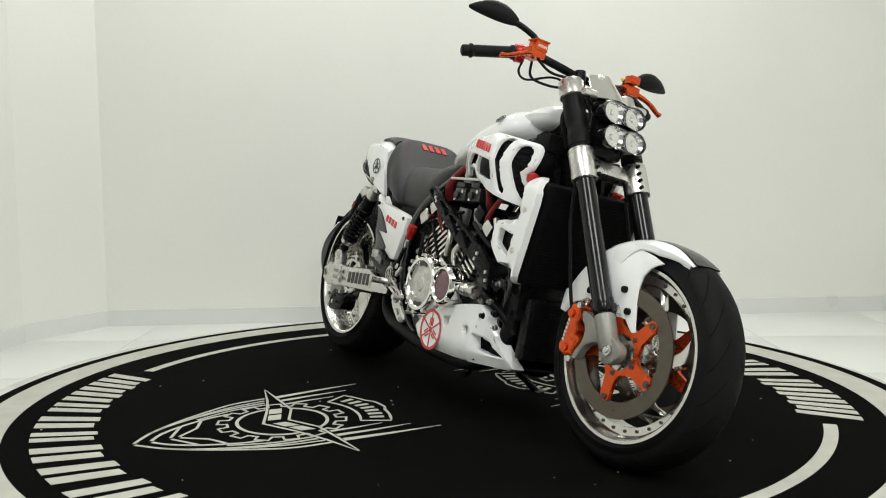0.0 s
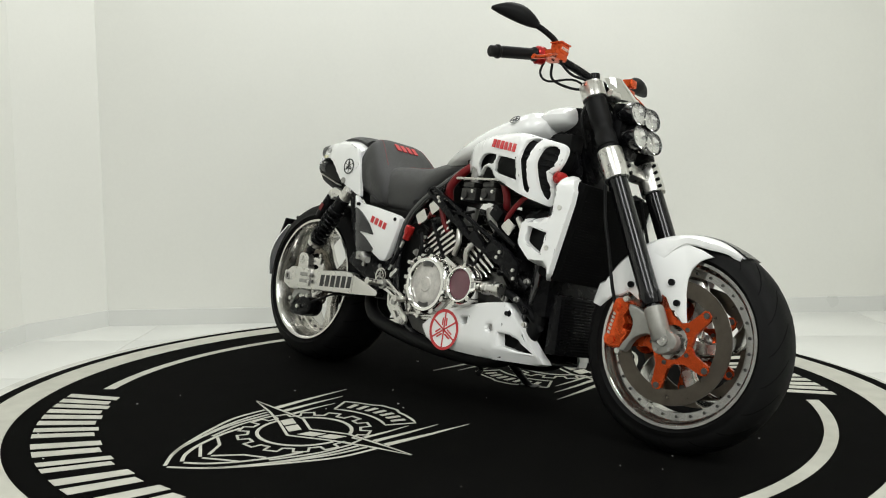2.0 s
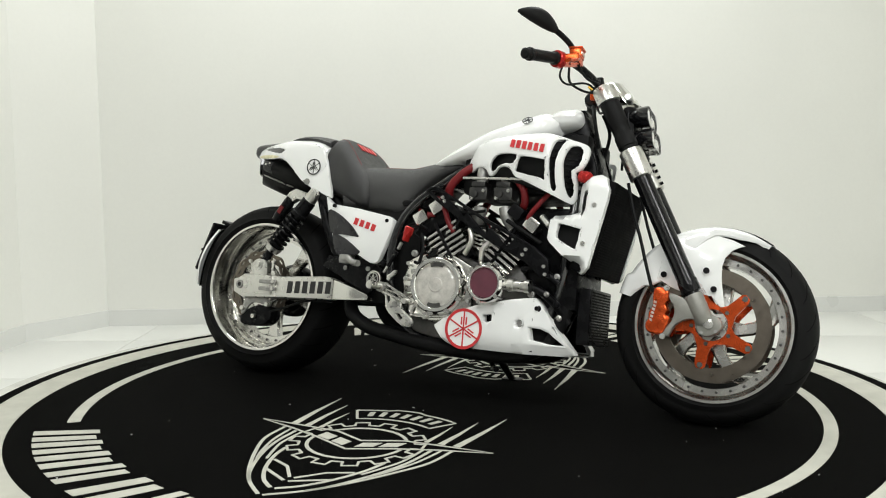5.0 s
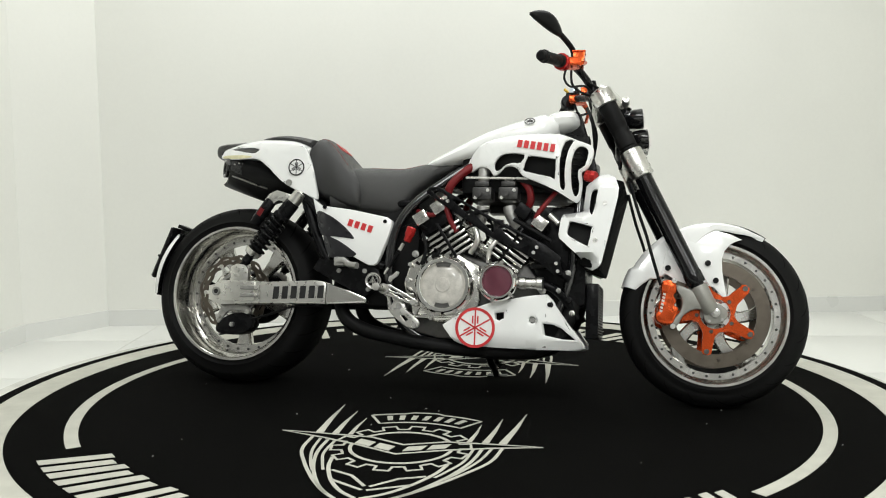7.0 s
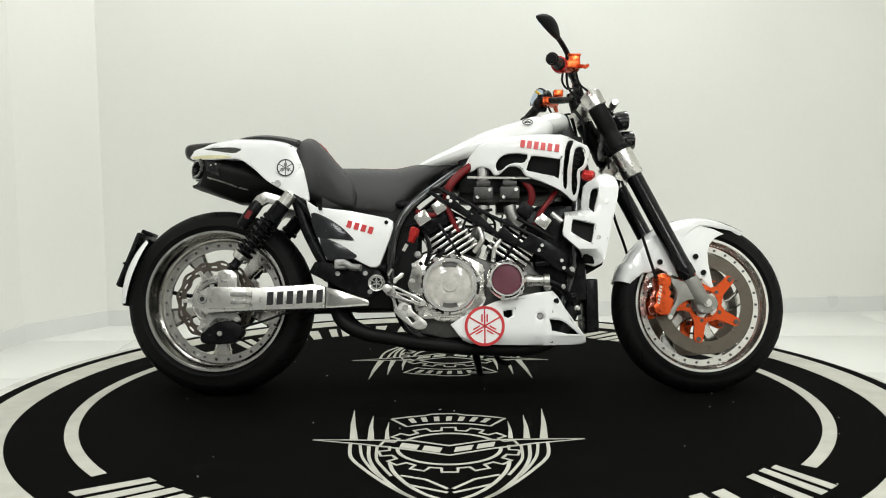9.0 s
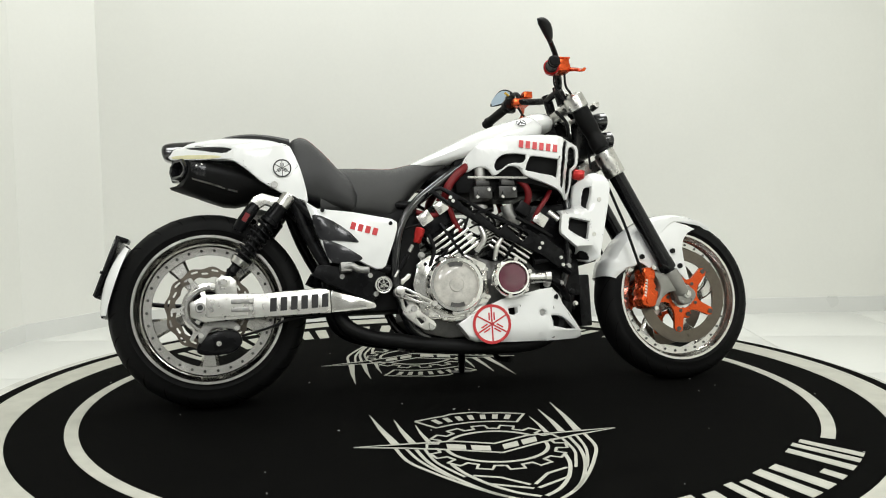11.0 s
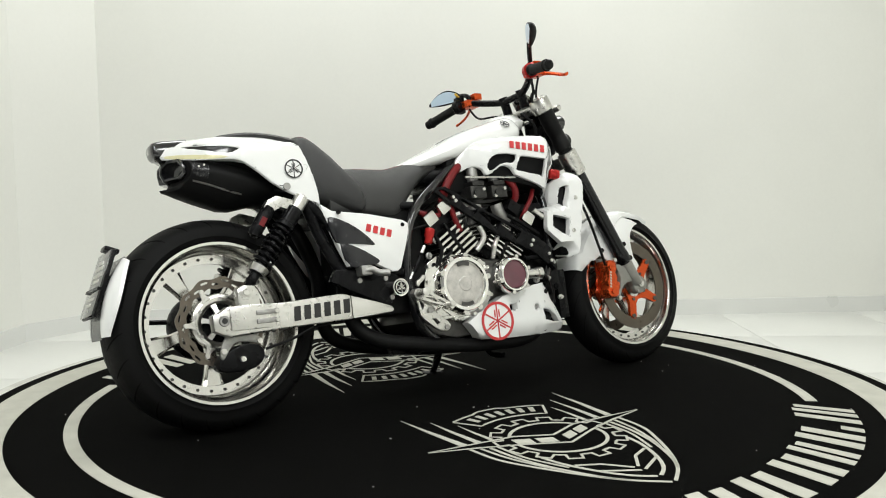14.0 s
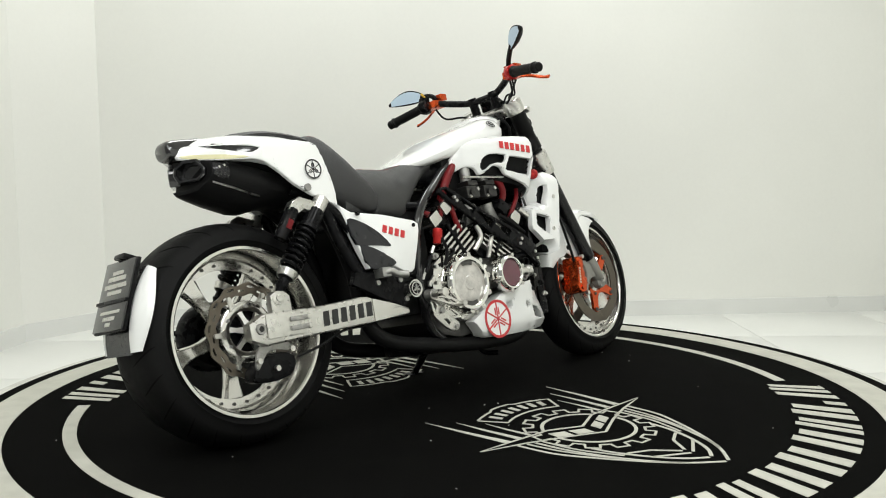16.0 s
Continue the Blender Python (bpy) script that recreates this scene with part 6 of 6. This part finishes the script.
    # spark plug leads' caps and reservoir
    part("plug_cap", rod(bmesh.new(), (0.355, s * 0.175, 0.585), (0.385, s * 0.185, 0.555), 0.010, 12), SATIN, engine)
bm = bmesh.new()
revolve(bm, [(0, 0), (0.013, 0), (0.016, 0.003), (0.016, 0.026), (0.013, 0.030), (0.013, 0.046), (0.010, 0.050), (0, 0.05)], n=20, m=along((-0.090, -0.205, 0.538), (-0.105, -0.205, 0.49)))
part("red_reservoir", bm, RED, bike, "small red anodised reservoir")

# rear-set, foot control and side case details
bm = bmesh.new()
plate(bm, curve2([(-0.182, 0.336), (-0.160, 0.332), (-0.107, 0.290), (-0.099, 0.268), (-0.060, 0.238), (-0.055, 0.222), (-0.066, 0.211), (-0.094, 0.213), (-0.130, 0.238), (-0.160, 0.268), (-0.165, 0.304)], 2), -0.200, -0.190, 0.003,
      holes=[[(-0.158, 0.312), (-0.150, 0.312), (-0.144, 0.296), (-0.150, 0.284)], [(-0.118, 0.252), (-0.106, 0.252), (-0.092, 0.238), (-0.102, 0.232)]])
rs = part("footrest_plate", bm, SATIN, bike, "machined aluminium footrest plate")
for x, z, r in ((-0.124, 0.281, 0.010), (-0.071, 0.222, 0.008), (-0.168, 0.318, 0.006)):
    part("bolt", rod(bmesh.new(), (x, -0.198, z), (x, -0.206, z), r, 12), CAST, rs)
bm = bmesh.new()
plate(bm, [(-0.182, 0.338), (-0.172, 0.350), (-0.152, 0.350), (-0.064, 0.304), (-0.056, 0.293), (-0.062, 0.283), (-0.074, 0.284), (-0.160, 0.314), (-0.176, 0.322)], -0.220, -0.210, 0.002,
      holes=[[(-0.158, 0.338), (-0.150, 0.340), (-0.120, 0.323), (-0.148, 0.330)], [(-0.145, 0.322), (-0.115, 0.316), (-0.100, 0.304), (-0.112, 0.305)], [(-0.105, 0.312), (-0.095, 0.310), (-0.076, 0.298), (-0.088, 0.300)]])
pedal = part("brake_pedal", bm, ALU, rs, "lightened brake pedal")
part("pedal_tip", rod(bmesh.new(), (-0.066, -0.212, 0.293), (-0.066, -0.250, 0.293), 0.009, 14), SATIN, rs)
part("footpeg", revolve(bmesh.new(), [(0, 0), (0.012, 0), (0.014, 0.01), (0.011, 0.014), (0.011, 0.07), (0.013, 0.075), (0, 0.078)], n=16, m=along((-0.172, -0.210, 0.335), (-0.180, -0.30, 0.338))), SATIN, rs)
part("peg_collar", rod(bmesh.new(), (-0.172, -0.196, 0.335), (-0.172, -0.226, 0.335), 0.017, 16), CAST, rs)
bm = bmesh.new()
plate(bm, [(-0.088, 0.244), (0.055, 0.250), (0.075, 0.262), (0.04, 0.29), (-0.06, 0.30), (-0.085, 0.282)], -0.178, -0.168, 0.003, holes=[[(-0.070, 0.256), (-0.036, 0.257), (-0.062, 0.278)]])
part("case_web", bm, ALU, engine)
for x, z in ((-0.082, 0.248), (-0.022, 0.247), (0.055, 0.252), (-0.098, 0.32), (-0.105, 0.37), (-0.098, 0.42), (0.125, 0.40), (0.128, 0.31)):
    part("case_bolt", rod(bmesh.new(), (x, -0.166, z), (x, -0.184, z), 0.0068, 10), SATIN, engine)
bm = bmesh.new()
plate(bm, [(-0.164, 0.362), (-0.156, 0.358), (-0.148, 0.368), (-0.132, 0.380), (-0.128, 0.392), (-0.138, 0.394), (-0.150, 0.382), (-0.162, 0.376)], -0.204, -0.196, 0.002)
part("pedal_link", bm, SATIN, rs)
bm = bmesh.new()
tube(bm, [(-0.165, -0.200, 0.405), (-0.135, -0.200, 0.455)], 0.007, 8)
part("brake_cylinder", bm, BLACK, bike)
part("brake_rod", rod(bmesh.new(), (-0.180, -0.196, 0.385), (-0.160, -0.196, 0.418), 0.004, 8), SATIN, bike)
part("banjo_bolt", rod(bmesh.new(), (-0.130, -0.200, 0.464), (-0.118, -0.203, 0.485), 0.006, 8), SATIN, bike)
bm = bmesh.new()
revolve(bm, [(0, 0), (0.020, 0), (0.023, 0.002), (0.0275, 0.002), (0.0275, -0.03)], n=28, m=along((-0.217, -0.196, 0.362), (-0.217, -0.25, 0.362)))
part("pivot_cap", bm, ALU, bike, "round badged pivot cap")
badge(bike, -0.217, -0.1985, 0.362, 0.020, SATIN, BLACK, 0, -1)
bm = bmesh.new()
tube(bm, smooth_path([(-0.345, -0.20, 0.418), (-0.318, -0.208, 0.425), (-0.295, -0.215, 0.412), (-0.265, -0.225, 0.408)]), [0.011] * 19, 10)
box(bm, -0.352, -0.315, -0.212, -0.165, 0.408, 0.438, 0.005)
part("pillion_peg", bm, CAST, bike, "folded pillion footpeg")
for s in (-1, 1):
    for x, z in ((-0.345, 0.395), (-0.255, 0.395), (-0.24, 0.335)):
        part("frame_bolt", rod(bmesh.new(), (x, s * 0.168, z), (x, s * 0.178, z), 0.008, 10), CAST, bike)

# exhaust
for s in (-1, 1):
    bm = bmesh.new()
    tube(bm, smooth_path([(0.40, s * 0.10, 0.42), (0.430, s * 0.105, 0.32), (0.38, s * 0.11, 0.20), (0.28, s * 0.125, 0.150), (0.10, s * 0.135, 0.150), (-0.04, s * 0.138, 0.163), (-0.16, s * 0.135, 0.182), (-0.27, s * 0.125, 0.205), (-0.34, s * 0.115, 0.250), (-0.362, s * 0.10, 0.33), (-0.37, s * 0.09, 0.45), (-0.43, s * 0.09, 0.60), (-0.52, s * 0.098, 0.69)], 6), 0.024, 14)
    part("exhaust_pipe", bm, MATT, bike, "matt black exhaust pipe")
bm = bmesh.new()
box(bm, -0.14, 0.10, -0.10, 0.10, 0.145, 0.205, 0.02)
part("sump", bm, BLACK, engine)
bm = bmesh.new()
box(bm, -0.33, -0.08, -0.14, 0.14, 0.28, 0.62, 0.02)
part("battery_box", bm, MATT, bike)
bm = bmesh.new()
box(bm, 0.05, 0.40, -0.13, 0.13, 0.66, 0.83, 0.02)
part("air_box", bm, MATT, bike)
bm = bmesh.new()
box(bm, 0.30, 0.47, -0.13, 0.13, 0.30, 0.62, 0.02)
part("engine_front", bm, BLACK, engine)
# loose wires and small fittings round the engine
random.seed(7)
for s in (-1, 1):
    for k in range(12):
        x0, z0 = random.uniform(-0.12, 0.34), random.uniform(0.46, 0.62)
        x1, z1 = x0 + random.uniform(-0.10, 0.10), z0 + random.uniform(-0.12, 0.06)
        pts = [(x0, s * 0.160, z0), ((x0 + x1) / 2 + random.uniform(-.02, .02), s * random.uniform(0.172, 0.182), (z0 + z1) / 2 + random.uniform(-.02, .02)), (x1, s * 0.160, z1)]
        part("wire", tube(bmesh.new(), smooth_path(pts, 5), random.choice((0.003, 0.004, 0.006)), 8), MATT, engine)
    for x, z, r in ((-0.085, 0.455, 0.010), (-0.075, 0.425, 0.008), (0.335, 0.345, 0.011), (0.36, 0.30, 0.010), (0.385, 0.345, 0.008), (0.345, 0.265, 0.009), (0.42, 0.315, 0.010), (0.415, 0.40, 0.009), (0.43, 0.275, 0.008), (-0.055, 0.505, 0.008)):
        part("fitting", revolve(bmesh.new(), [(0, 0), (r, 0), (r * 1.15, 0.004), (r * 1.15, 0.010), (r * 0.7, 0.012), (r * 0.7, 0.018), (0, 0.018)], n=12, m=along((x, s * 0.160, z), (x, s * 0.25, z))), random.choice((SATIN, CAST, BLACK)), engine)
# side stand on the left
bm = bmesh.new()
tube(bm, smooth_path([(0.10, 0.13, 0.165), (0.115, 0.20, 0.10), (0.125, 0.255, 0.058)]), [0.014] * 7 + [0.012] * 6, 10)
foot = Matrix.Translation((0.125, 0.258, 0.0567)) @ pose(0, 0, 0, 12, 0, 0)
box(bm, -0.035, 0.035, -0.020, 0.022, -0.004, 0.006, 0.002, foot)
part("side_stand", bm, BLACK, bike, "black side stand, folded out")
bm = bmesh.new()
tube(bm, smooth_path([(0.16, -0.05, 0.155), (0.18, -0.06, 0.11), (0.21, -0.10, 0.10)]), 0.009, 8)
part("stand_tang", bm, BLACK, bike)


def motions():
    """The platform turns counter-clockwise at an even pace and carries the motorcycle."""
    seat_pose = pose(0.004, 0.023, -0.0038, 0, 0, -0.75) @ pose(0, 0, 0, -12.2) @ pose(0, 0, 0, 0, -0.25, 0)
    rows, rows_bike = [], []
    for k in range(17):
        turn = -59.24 + 6.572 * k + 0.25 - 0.0039 * (k - 8) ** 2
        m = pose(0, 0, 0, 0, 0, turn)
        rows.append((float(k), m))
        rows_bike.append((float(k), m @ seat_pose))
    walk(turntable, rows)
    walk(bike, rows_bike)


motions()
